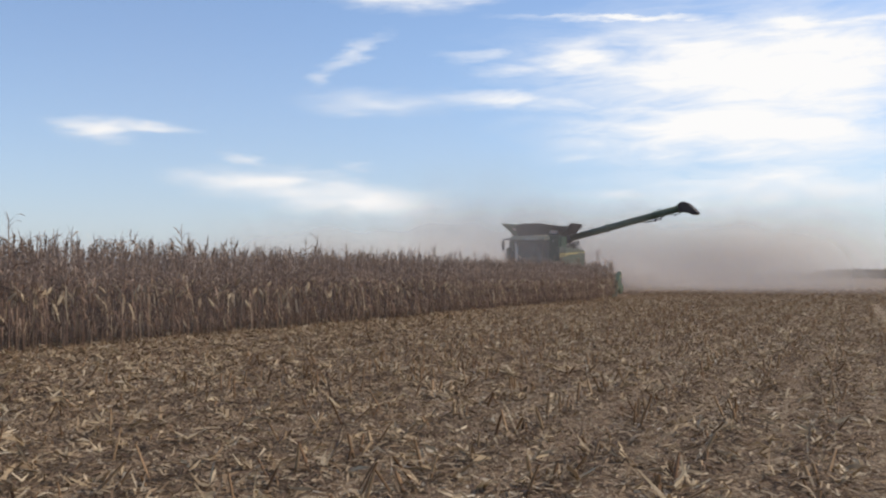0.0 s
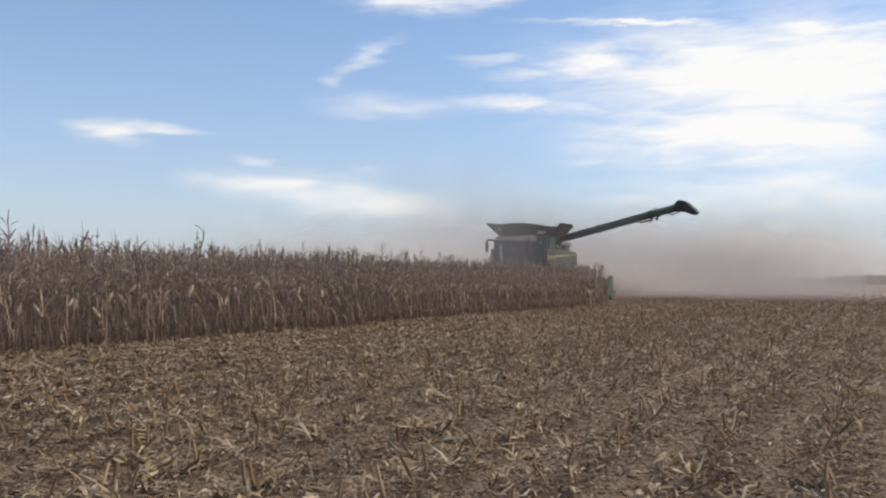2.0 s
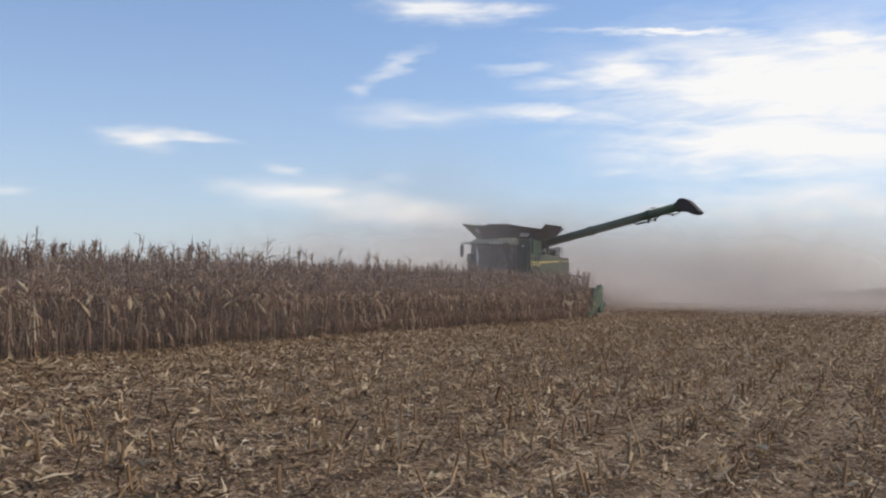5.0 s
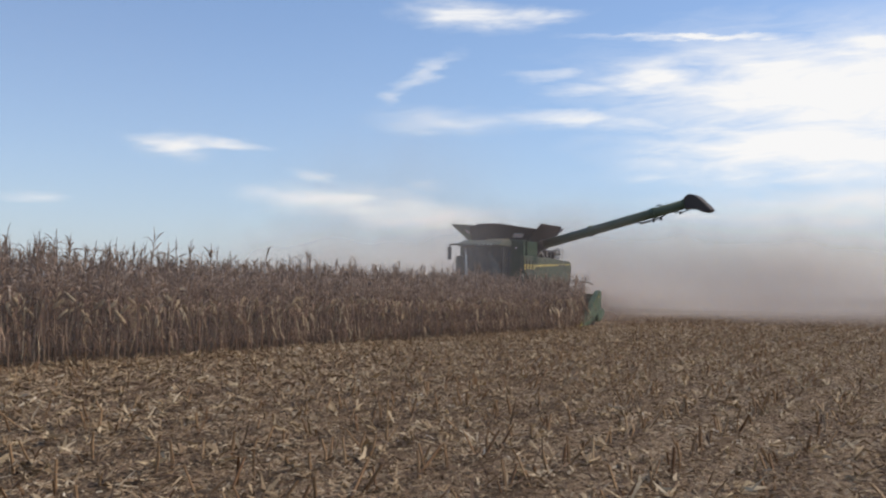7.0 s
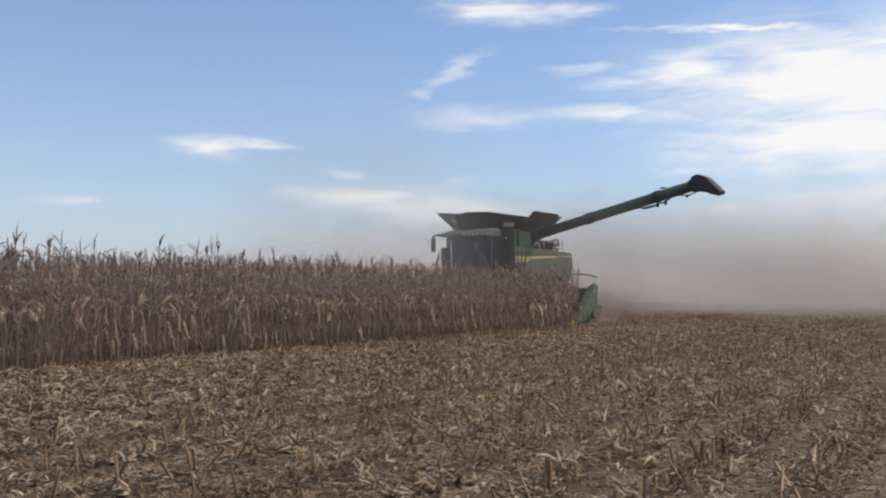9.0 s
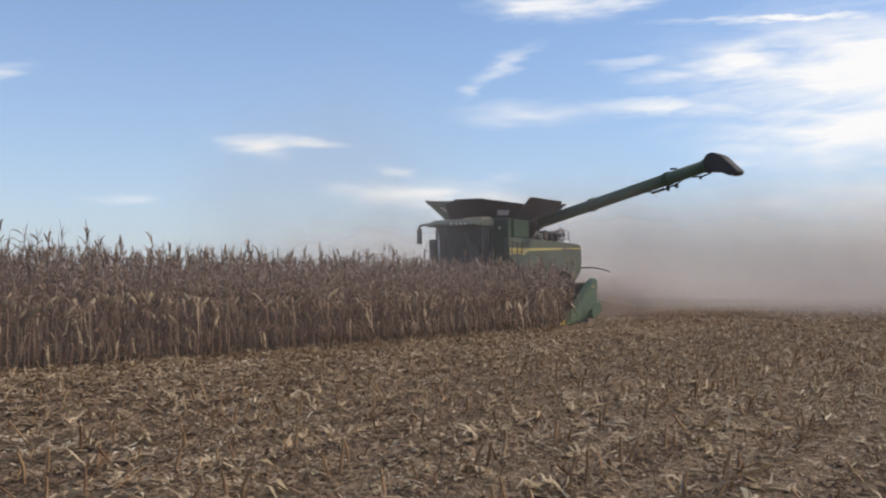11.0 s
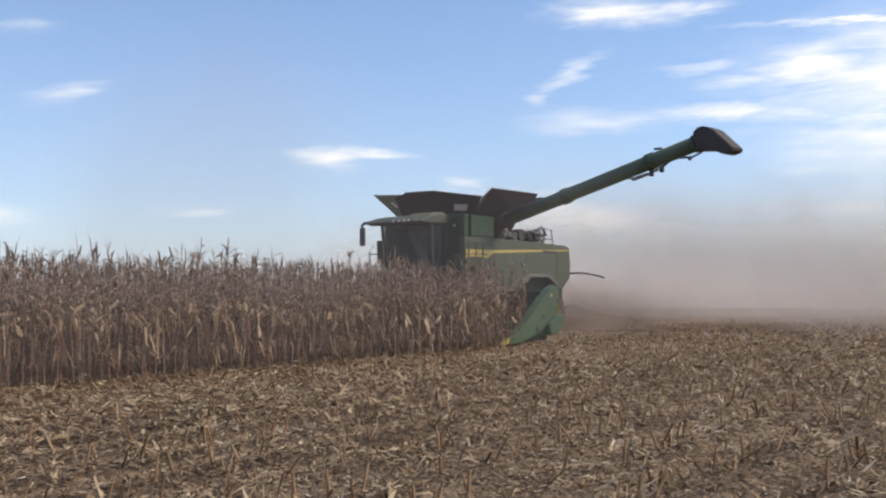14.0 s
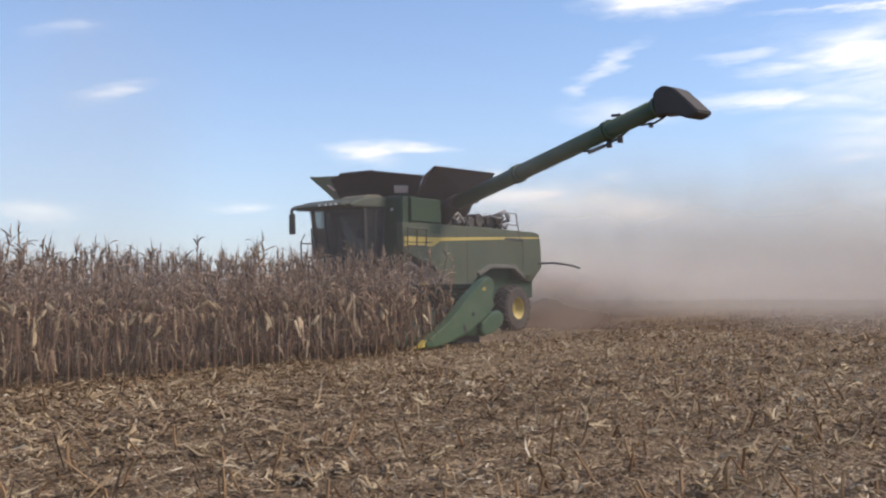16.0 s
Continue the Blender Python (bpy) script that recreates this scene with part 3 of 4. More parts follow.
def build_residue(rows):
    # near belt, dense; the far ground carries larger scraps
    sets = []
    for x0, x1, y0, y1, per, size in ((-13.4, -8.5, 8.0, 58, 270, 0.85), (-8.5, 0.6, 3.5, 48, 430, 0.68), (-8.5, 1.0, 48, 58, 290, 1.1), (-13.4, 4, 58, 95, 75, 1.7), (1.0, 6, 10, 95, 55, 1.6), (-26, -13.4, 60, 90, 8, 1.5)):
        k = int((x1 - x0) * (y1 - y0) * per)
        x, y = rng.uniform(x0, x1, k), rng.uniform(y0, y1, k)
        clump = np.sin(x * 3.1 + np.sin(y * 1.7) * 2) * np.sin(y * 2.3 + np.sin(x * 1.3) * 2)
        lane = np.cos((x - EDGE_X - 0.46) * math.tau / ROW)
        keep = rng.random(k) < np.where(x < -5, 0.64 + 0.14 * clump - 0.22 * lane, 0.66 + 0.16 * clump - 0.30 * lane)
        x, y = x[keep], y[keep]
        k = len(x)
        leaf = rng.random(k) < 0.62
        length = np.where(leaf, rng.gamma(3.0, 0.034, k), rng.gamma(2.2, 0.04, k)).clip(0.02, 0.34) * size
        width = np.where(leaf, rng.uniform(0.010, 0.030, k), rng.uniform(0.005, 0.013, k)) * size
        sets.append(blades(x, y, length, width, rng.uniform(0.0, 0.03, k), rng.normal(0, 0.16, k)))
    # small chips and flakes
    k = 400000
    x, y = np.where(rng.random(k) < 0.72, -7.5 + 8.1 * rng.random(k), -12.9 + 5.4 * rng.random(k)), 3.5 + 48 * rng.random(k)
    far = 1.0 + 0.7 * (x < -7.5)
    a, l, w = rng.uniform(0, math.tau, k), rng.gamma(2.5, 0.021, k).clip(0.015, 0.14) * far, rng.uniform(0.004, 0.014, k) * far
    ux, uy, zc = np.cos(a), np.sin(a), rolling(x, y) + rng.uniform(0.004, 0.045, k)
    tip = rng.normal(0, 0.25, k) * l
    chips = np.empty((k, 4, 3))
    for j, (p, s) in enumerate(((-1, -1), (1, -1), (1, 1), (-1, 1))):
        chips[:, j, 0] = x + p * ux * l / 2 - s * uy * w / 2
        chips[:, j, 1] = y + p * uy * l / 2 + s * ux * w / 2
        chips[:, j, 2] = zc + p * tip / 2 + s * w * 0.2
    sets.append((chips.reshape(-1, 3), np.arange(4 * k).reshape(-1, 4)))
    # shreds caught on the stubs
    near = rows[(rows[:, 0] > -13.4) & (rows[:, 0] < 1.5) & (rows[:, 1] < 60)]
    near = near + rng.normal(0, 0.035, near.shape)
    k = len(near)
    sets.append(blades(near[:, 0], near[:, 1], rng.uniform(0.06, 0.2, k), rng.uniform(0.006, 0.02, k), rng.uniform(0, 0.03, k), rng.normal(0, 0.9, k).clip(-2, 2)))
    # torn husks, their blades spread like a fan
    k = 4600
    fx, fy = np.repeat(rng.uniform(-13.3, 0.8, k), 7), np.repeat(3 + 55 * rng.random(k) ** 1.3, 7)
    aim, size = np.repeat(rng.uniform(0, math.tau, k), 7) + rng.normal(0, 0.75, 7 * k), np.repeat(rng.uniform(0.6, 1.25, k), 7)
    length = size * rng.uniform(0.07, 0.18, 7 * k)
    v, q = blades(fx + np.cos(aim) * length / 2, fy + np.sin(aim) * length / 2, length, size * rng.uniform(0.014, 0.03, 7 * k), rng.uniform(0.01, 0.05, 7 * k), rng.normal(0.2, 0.25, 7 * k), aim)
    stuff("torn_husks", v, q, [HUSK], None, "pale torn corn husks lying on the stubble", "crop residue")
    v, q = joined(sets)
    stuff("corn_residue", v, q, [LITTER], None, "shredded tan corn leaves, husks and stalk pieces", "crop residue")


build_residue(build_stubble())


# ---------------------------------------------------------------- combine harvester
RUST = coarse("dusty_brown_metal", (0.12, 0.08, 0.06), 0.7)
SKIRT = coarse("dust_caked_skirt", (0.085, 0.08, 0.06), 0.8, dust=0.6, dust_col=(0.16, 0.12, 0.095))
ARCH = coarse("dusty_arch_lip", (0.09, 0.095, 0.08), 0.7)


def build_combine():
    """Local axes: x to the machine's left (towards the cut field), y to its rear, z up."""
    root = tagged(new("combine_harvester"), "dusty green combine harvester with yellow stripe and raised unloading auger", "combine harvester")
    root.location = (-19.04, 60.0, 0.0)
    P = lambda name, bm, mat, parent=root, label="", smooth=False: part(name, bm, mat, parent, label, smooth)

    # chassis and separator body
    P("body", box(-1.25, 1.25, 0.6, 6.9, 1.0, 2.75, 0.06), GREEN)
    P("underbody", box(-1.2, 1.2, 0.2, 6.2, 0.75, 1.05, 0.05), BLACK)
    side = [(-0.35, 2.4), (0.5, 2.08), (1.05, 1.95), (1.55, 1.22), (2.6, 1.25), (3.35, 1.75), (4.0, 1.98), (5.2, 1.98), (5.75, 1.72), (6.35, 1.72), (6.95, 2.05), (7.05, 2.5), (6.97, 3.1), (6.6, 3.17), (4.4, 3.19), (1.5, 3.19), (-0.4, 3.16)]
    def tapered(ob):
        for vtx in ob.data.vertices:
            vtx.co.x -= math.copysign((vtx.co.y + 0.4) * 0.04, vtx.co.x)
        return ob
    for sgn, nm in ((1, "side_panel"), (-1, "side_panel")):
        P0 = P
        P = lambda *a, **k: tapered(P0(*a, **k))
        p = P(nm, prism(side, "x", sgn * 1.58, sgn * 1.80, 0.03), GREEN_PALE)
        for y0, y1, lo0, lo1, hi0, hi1 in ((-0.33, 1.0, 2.50, 2.53, 2.60, 2.63), (-0.33, 1.0, 2.63, 2.66, 2.77, 2.79), (1.0, 1.35, 2.53, 2.70, 2.79, 2.80), (1.35, 4.0, 2.70, 2.83, 2.80, 2.91), (4.0, 6.9, 2.83, 2.97, 2.91, 3.01)):
            P("stripe", slab([(sgn * 1.802, y0, lo0), (sgn * 1.802, y1, lo1), (sgn * 1.802, y1, hi1), (sgn * 1.802, y0, hi0)], sgn * 0.006), YELLOW, p, "yellow stripe")
        for y in (2.7, 5.9):
            P("panel_joint", box(sgn * 1.795 - 0.012, sgn * 1.795 + 0.012, y, y + 0.04, 1.85 if y > 3 else 1.35, 3.15, 0), BLACK, p, "dark gap between panels")
        arch = [(3.3, 1.70), (3.95, 1.95), (5.25, 1.95), (5.8, 1.68), (5.9, 1.60), (5.98, 1.66), (5.35, 2.07), (3.85, 2.07), (3.2, 1.80)]
        P("lower_skirt", prism([(1.0, 2.0), (1.12, 1.88), (1.6, 1.26), (2.55, 1.29), (2.1, 1.52), (1.5, 1.8)], "x", sgn * 1.76, sgn * 1.812, 0.01), SKIRT, p, "brown dusty lower skirt")
        P("wheel_arch", prism(arch, "x", sgn * 1.70, sgn * 1.86, 0.02), ARCH, p, "dusty grey wheel arch lip")
        P = P0
    # drive clutter in front of the panel
    P("gear_case", box(1.15, 1.6, -0.1, 1.4, 1.3, 2.1, 0.05), ENGINE)
    for k, (y, z, r) in enumerate(((0.2, 1.85, 0.2), (0.75, 1.6, 0.27), (1.15, 1.95, 0.14))):
        P("pulley", tube([(1.6, y, z), (1.68, y, z)], r, 20), (STEEL, ENGINE, RUST)[k])
    for k in range(6):
        y = -0.1 + 0.27 * k
        P("pipe", tube([(1.62, y, 1.4), (1.7, y + 0.08, 1.75), (1.66, y + 0.2, 2.0), (1.6, y + 0.22, 2.15)], 0.022, 7), (STEEL, BLACK, GREY)[k % 3], smooth=True)
    P("rear_hood", prism([(5.6, 1.6), (6.7, 1.5), (7.35, 2.0), (7.3, 2.9), (6.2, 3.05), (5.4, 2.9)], "x", -1.35, 1.35, 0.08), GREEN_PALE)
    P("chopper", box(-1.15, 1.15, 6.0, 6.9, 0.95, 1.6, 0.08), BLACK)

    # grain tank
    P("grain_tank", prism([(-1.75, 2.9), (1.75, 2.9), (1.75, 3.55), (1.55, 3.95), (-1.55, 3.95), (-1.75, 3.55)], "y", 0.0, 1.4, 0.04), GREEN)
    P("tank_hopper", prism([(-0.7, 2.9), (0.7, 2.9), (1.5, 3.95), (-1.5, 3.95)], "y", 1.42, 3.35, 0.03), PANEL)
    P("corner_panel", box(0.9, 1.72, -0.28, -0.02, 1.9, 3.9, 0.05), GREEN)
    P("corner_lamp", box(1.3, 1.38, -0.31, -0.27, 3.5, 3.58, 0.01), LAMP)
    P("tank_side_door", box(1.66, 1.80, 0.0, 1.32, 3.2, 3.88, 0.04), GREEN)
    fr = P("front_extension", slab([(-1.35, 0.55, 3.93), (1.5, 0.55, 3.93), (2.22, 0.046, 4.45), (0.62, -0.19, 4.69), (0.52, -0.22, 4.72), (-0.70, -0.23, 4.735), (-0.78, -0.19, 4.69), (-1.2, -0.1, 4.62)], 0.04), PANEL)
    on_front = lambda x, z: (x, 0.55 - (z - 3.93) * 0.97 - 0.034, z - 0.034)
    P("decal", slab([on_front(0.89, 4.12), on_front(1.37, 4.09), on_front(1.53, 4.26), on_front(1.03, 4.30)], 0.008), WHITE, fr, "pale blank decal")
    fl = P("corner_flap", slab([(-1.5, 0.6, 3.93), (-1.3, 0.52, 3.93), (-0.9, -0.15, 4.68), (-2.3, 0.1, 4.77)], 0.03), OLIVE, root, "pale olive folding corner flap")
    P("decal", slab([(-1.42, 0.2, 4.3), (-1.28, 0.17, 4.3), (-1.42, 0.03, 4.47), (-1.57, 0.06, 4.47)], 0.008), WHITE, fl, "pale blank decal")
    P("side_extension", slab([(1.55, 0.55, 3.93), (1.6, 3.3, 3.93), (2.25, 3.35, 4.8), (2.32, 0.4, 4.74)], 0.04), PANEL)
    P("corner_flap", slab([(1.52, 0.54, 3.93), (1.56, 0.58, 3.93), (2.32, 0.4, 4.74), (2.24, 0.04, 4.455)], 0.03), PANEL, root, "dark folding corner flap")
    P("side_extension", slab([(-1.55, 0.55, 3.93), (-1.6, 3.3, 3.93), (-2.25, 3.35, 4.8), (-2.3, 0.1, 4.77)], 0.04), PANEL)
    P("rear_extension", slab([(-1.6, 3.35, 3.93), (1.6, 3.35, 3.93), (2.2, 3.9, 4.7), (-2.2, 3.9, 4.7)], 0.04), PANEL)

    # engine deck
    P("engine_block", box(-0.9, 1.2, 2.2, 5.3, 2.9, 3.42, 0.08), ENGINE)
    air = bmesh.new()
    for y, z, r in ((3.75, 3.45, 0.2), (4.3, 3.42, 0.16), (4.85, 3.48, 0.2)):
        tube([(0.2, y, z), (1.35, y + 0.05, z)], r, 14, air)
    P("air_filter", air, ENGINE, smooth=False)
    rg = random.Random(3)
    for k in range(14):
        y, x, z = rg.uniform(2.0, 4.9), rg.uniform(1.05, 1.6), rg.uniform(3.2, 3.6)
        d = rg.uniform(0.3, 0.8)
        P("hose", tube([(x - 0.25, y - 0.1, z), (x, y, z + 0.1), (x + 0.05, y + d * 0.5, z + rg.uniform(-0.1, 0.25)), (x, y + d, z + rg.uniform(-0.15, 0.15)), (x - 0.3, y + d + 0.1, z - 0.1)], rg.uniform(0.02, 0.05), 8), (GREY, ENGINE, BLACK, STEEL)[k % 4], smooth=True)
    for k in range(9):
        y, x, z = rg.uniform(1.9, 5.2), rg.uniform(0.9, 1.45), rg.uniform(3.05, 3.4)
        s = rg.uniform(0.12, 0.32)
        P("engine_box", box(x - s / 2, x + s / 2, y - s * 0.7, y + s * 0.7, z, z + s, 0.03), (ENGINE, PANEL, BLACK)[k % 3])
    P("exhaust", tube([(0.9, 3.6, 2.9), (0.9, 3.6, 3.65), (0.95, 3.75, 3.78)], 0.09, 12), ENGINE, smooth=True)
    P("deck_plate", box(-1.45, 1.6, 1.76, 5.9, 2.86, 2.93, 0.01), BLACK)
    rail = bmesh.new()
    tube([(1.55, 5.75, 2.93), (1.55, 5.5, 3.72), (1.55, 4.75, 3.74), (1.55, 4.7, 2.93)], 0.022, 7, rail)
    tube([(1.55, 5.62, 3.35), (1.55, 4.72, 3.35)], 0.018, 7, rail)
    P("guard_rail", rail, GREY)

    # unloading auger
    a0, a1 = Vector((1.6, 1.97, 3.74)), Vector((9.32, 0.09, 5.47))
    at = lambda s: a0 + (a1 - a0) * s
    auger = P("unloading_auger", tube([at(-0.04), at(1.0)], 0.215, 24), AUGER_GREEN, smooth=True)
    # elbow's dark colour stands for the shadow it sits in
    P("elbow", tube([(1.15, 2.1, 2.9), (1.2, 2.1, 3.4), tuple(at(0.0)), tuple(at(0.05))], [0.27, 0.27, 0.26, 0.25], 20), PANEL, auger, smooth=True)
    for s, w in ((0.372, 0.025), (0.388, 0.02), (0.785, 0.02), (0.80, 0.02), (0.985, 0.02)):
        P("flange", tube([at(s - w / 4), at(s + w / 4)], 0.255, 24), AUGER_GREEN, auger, smooth=False)
    ad = (a1 - a0).normalized()
    # spout hood, turned down at the end
    hood = bmesh.new()
    e = at(0.985)
    across = ad.cross((0, 0, 1)).normalized()
    upv = across.cross(ad).normalized()
    outline = ((0.08, -0.25), (0.10, 0.24), (0.27, 0.335), (0.46, 0.32), (0.72, 0.14), (1.21, -0.57), (1.16, -0.64), (0.90, -0.645), (0.60, -0.43), (0.35, -0.33))
    near_side, far_side = [[hood.verts.new(e + ad * s + upv * h + across * w) for s, h in outline] for w in (-0.27, 0.27)]
    hood.faces.new(near_side), hood.faces.new(far_side[::-1])
    for k in range(len(outline)):
        n = (k + 1) % len(outline)
        hood.faces.new((near_side[k], far_side[k], far_side[n], near_side[n]))
    bmesh.ops.recalc_face_normals(hood, faces=hood.faces[:])
    bmesh.ops.bevel(hood, geom=hood.edges[:], offset=0.03, segments=2, affect="EDGES")
    P("spout", hood, HOOD, auger, "dark rubber spout hood")
    # actuator and lines below the tube
    for s0, s1, drop in ((0.68, 0.86, 0.08), (0.91, 1.03, 0.08)):
        P("hydraulic_line", tube([at(s0) - upv * 0.215, at(s0 + 0.05) - upv * (0.24 + drop), at(s1 - 0.04) - upv * (0.25 + drop * 0.6), at(s1) - upv * 0.215], 0.028, 7), BLACK, auger, smooth=True)
    P("actuator", tube([at(0.70) - upv * 0.30, at(0.765) - upv * 0.31], 0.05, 10), STEEL, auger, "bare steel cylinder", smooth=True)
    for s in (0.785, 0.83):
        P("bracket", box(-0.06, 0.06, -0.05, 0.05, -0.12, 0.06, 0.02), BLACK, auger).location = at(s) - upv * 0.3
    P("work_light", box(-0.12, 0.12, -0.05, 0.05, 0.0, 0.06, 0.02), BLACK, auger).location = at(0.83) + upv * 0.25
    P("work_light", box(-0.05, 0.05, -0.04, 0.04, -0.12, 0.0, 0.02), BLACK, auger).location = at(0.95) - upv * 0.27

    # cab
    cab = new("cab")
    cab.parent = root
    P("roof", prism([(-1.75, 3.62), (-1.55, 3.72), (-1.2, 3.82), (-0.7, 3.90), (-0.3, 3.88), (-0.2, 3.7), (-0.3, 3.6), (-1.6, 3.56)], "x", -1.12, 1.12, 0.05), ROOF, cab, "dusty green cab roof")
    P("floor", box(-1.0, 1.0, -1.4, -0.25, 1.72, 1.86, 0.03), BLACK, cab)
    P("rear_wall", box(-1.03, 1.03, -0.3, -0.22, 1.8, 3.6, 0.02), BLACK, cab)
    front = [(-1.0, -0.95), (-0.72, -1.32), (0.0, -1.5), (0.72, -1.32), (1.0, -0.95)]
    for (x0, y0), (x1, y1) in zip(front, front[1:]):
        P("window", slab([(x0 * 0.86, y0 + 0.1, 1.9), (x1 * 0.86, y1 + 0.1, 1.9), (x1, y1 - 0.12, 3.58), (x0, y0 - 0.12, 3.58)], 0.012), GLASS, cab, "dusty curved windscreen pane")
    for sgn in (1, -1):
        P("window", slab([(sgn * 0.86, -0.85, 1.9), (sgn * 0.95, -0.3, 1.9), (sgn * 1.03, -0.3, 3.58), (sgn * 1.0, -1.05, 3.58)], 0.012), GLASS, cab, "dusty side window")
        for (x, y, y2) in ((1.0, -0.96, -1.06), (1.03, -0.3, -0.3)):
            P("pillar", tube([(sgn * x * 0.87, y + 0.08, 1.85), (sgn * x * 0.95, y, 2.6), (sgn * x, y2, 3.6)], 0.055, 8), BLACK, cab)
        P("door_frame", tube([(sgn * 0.9, -0.5, 1.9), (sgn * 1.02, -0.6, 3.55)], 0.035, 8), BLACK, cab)
    P("roof_hump", prism([(-1.25, 3.82), (-0.95, 3.93), (-0.5, 3.96), (-0.28, 3.9), (-0.28, 3.84)], "x", 0.15, 1.06, 0.05), HUMP, cab, "tan dusty roof hump")
    P("visor", prism([(-1.95, 3.60), (-1.85, 3.68), (-1.5, 3.75), (-1.45, 3.66), (-1.6, 3.56)], "x", -0.9, 0.95, 0.03), ROOF, cab, "dusty green visor lip")
    for x in (0.2, 0.42, 0.62, 0.8):
        P("roof_light", box(x - 0.035, x + 0.035, -1.99, -1.94, 3.59, 3.65, 0.012), LAMP, cab, "small square work light")
    seat = P("seat", box(-0.28, 0.28, -0.9, -0.4, 2.15, 2.35, 0.06), SEAT, cab)
    P("backrest", box(-0.27, 0.27, -0.5, -0.36, 2.3, 3.05, 0.06), SEAT, seat)
    P("console", box(0.4, 0.62, -1.0, -0.4, 1.9, 2.5, 0.04), GREY, cab)
    P("steering_column", tube([(0, -1.2, 1.86), (0, -1.05, 2.55)], 0.05, 8), BLACK, cab)
    P("screen", box(0.6, 0.64, -1.0, -0.7, 2.5, 2.75, 0.01), GREY, cab, "pale display screen")
    # pale sheet added for the bright sky showing through the left panes
    P("sun_blind", slab([(-0.95, -1.12, 3.5), (-0.72, -1.38, 3.5), (-0.70, -1.34, 2.2), (-0.95, -1.0, 2.2)], 0.01), LAMP, cab, "pale folded blind")
    # grey sheet added for the reflection streak on the right windscreen
    P("sun_blind", slab([(0.36, -1.36, 3.35), (0.5, -1.34, 3.3), (0.84, -1.0, 2.5), (0.8, -0.98, 2.25), (0.66, -1.15, 2.3), (0.45, -1.3, 2.9)], 0.01), GREY, cab, "pale folded blind")
    for sgn in (-1,):
        ext = 1.74
        arm = P("mirror_arm", tube([(sgn * 1.0, -1.45, 3.66), (sgn * (ext - 0.25), -1.35, 3.68), (sgn * ext, -1.2, 3.62), (sgn * ext, -1.15, 3.5)], 0.05, 8), BLACK, cab, smooth=True)
        if sgn < 0:
            P("mirror", box(-ext - 0.1, -ext + 0.1, -1.22, -1.12, 2.95, 3.55, 0.04), BLACK, arm, "tall black mirror")
    # platform and rails beside the cab
    P("platform", box(-1.75, -1.05, -0.9, 0.5, 1.8, 1.88, 0.02), BLACK)
    lad = bmesh.new()
    for y in (-0.85, -0.2):
        tube([(-1.7, y, 1.85), (-1.72, y, 2.75), (-1.55, y, 2.95)], 0.022, 7, lad)
    for z in (2.3, 2.7):
        tube([(-1.72, -0.85, z), (-1.72, 0.4, z)], 0.02, 7, lad)
    P("handrail", lad, BLACK)
    P("platform", box(1.05, 1.75, -0.2, 0.6, 1.8, 1.88, 0.02), BLACK)
    lad = bmesh.new()
    for y in (-0.25, 0.15, 0.55):
        tube([(1.86, y, 2.5), (1.88, y, 3.0)], 0.02, 7, lad)
    tube([(1.87, -0.25, 2.52), (1.87, 0.55, 2.52)], 0.02, 7, lad)
    tube([(1.88, -0.25, 3.0), (1.88, 0.55, 3.0)], 0.02, 7, lad)
    P("handrail", lad, BLACK)
    P("steps", box(1.35, 1.75, -0.9, -0.3, 1.5, 1.8, 0.02), ENGINE)

    # wheels
    def wheel(x, y, r, w, hub_r):
        wh = new("wheel")
        wh.parent = root
        ty = spun([(-w / 2, r * 0.48), (-w / 2, r * 0.86), (-w * 0.38, r * 0.97), (0, r), (w * 0.38, r * 0.97), (w / 2, r * 0.86), (w / 2, r * 0.48)], (x, y, r), 40)
        for k in range(22):
            for sgn in (-1, 1):
                a = (k + 0.5 * (sgn > 0)) * math.tau / 22
                c = Vector((x, y, r))
                p0 = c + Vector((0.0, math.cos(a) * r, math.sin(a) * r))
                p1 = c + Vector((sgn * w * 0.48, math.cos(a + 0.2) * r * 0.95, math.sin(a + 0.2) * r * 0.95))
                tube([p0, p1], 0.04, 4, ty)
        P("tyre", ty, RUBBER, wh)
        P("rim", spun([(w * 0.46, r * 0.5), (w * 0.47, r * 0.46), (w * 0.3, r * 0.4), (w * 0.12, hub_r), (w * 0.14, hub_r * 0.5), (w * 0.2, 0.02)], (x, y, r), 32), YELLOW, wh, "yellow wheel rim", smooth=True)
        P("rim", spun([(-w * 0.42, r * 0.63), (-w * 0.44, r * 0.6), (-w * 0.3, r * 0.5), (-w * 0.12, hub_r), (-w * 0.2, 0.02)], (x, y, r), 32), YELLOW, wh, "yellow wheel rim", smooth=True)
    for sgn in (-1, 1):
        wheel(sgn * 1.55, 0.35, 1.02, 0.8, 0.3)
        wheel(sgn * 2.12, 4.35, 0.70, 0.55, 0.2)
    P("rear_axle", box(-2.1, 2.1, 4.2, 4.5, 0.6, 0.85, 0.04), GREEN)
    P("front_axle", box(-1.5, 1.5, 0.2, 0.5, 0.85, 1.2, 0.04), GREEN)
    P("marker_arm", tube([(1.42, 6.85, 2.13), (1.9, 7.25, 2.15), (2.25, 7.8, 2.06), (2.38, 8.1, 1.97)], 0.035, 7), BLACK, smooth=True)
    P("feeder_house", prism([(-3.2, 0.55), (-3.1, 1.25), (0.2, 2.1), (0.3, 1.3)], "x", -0.75, 0.75, 0.04), GREEN)


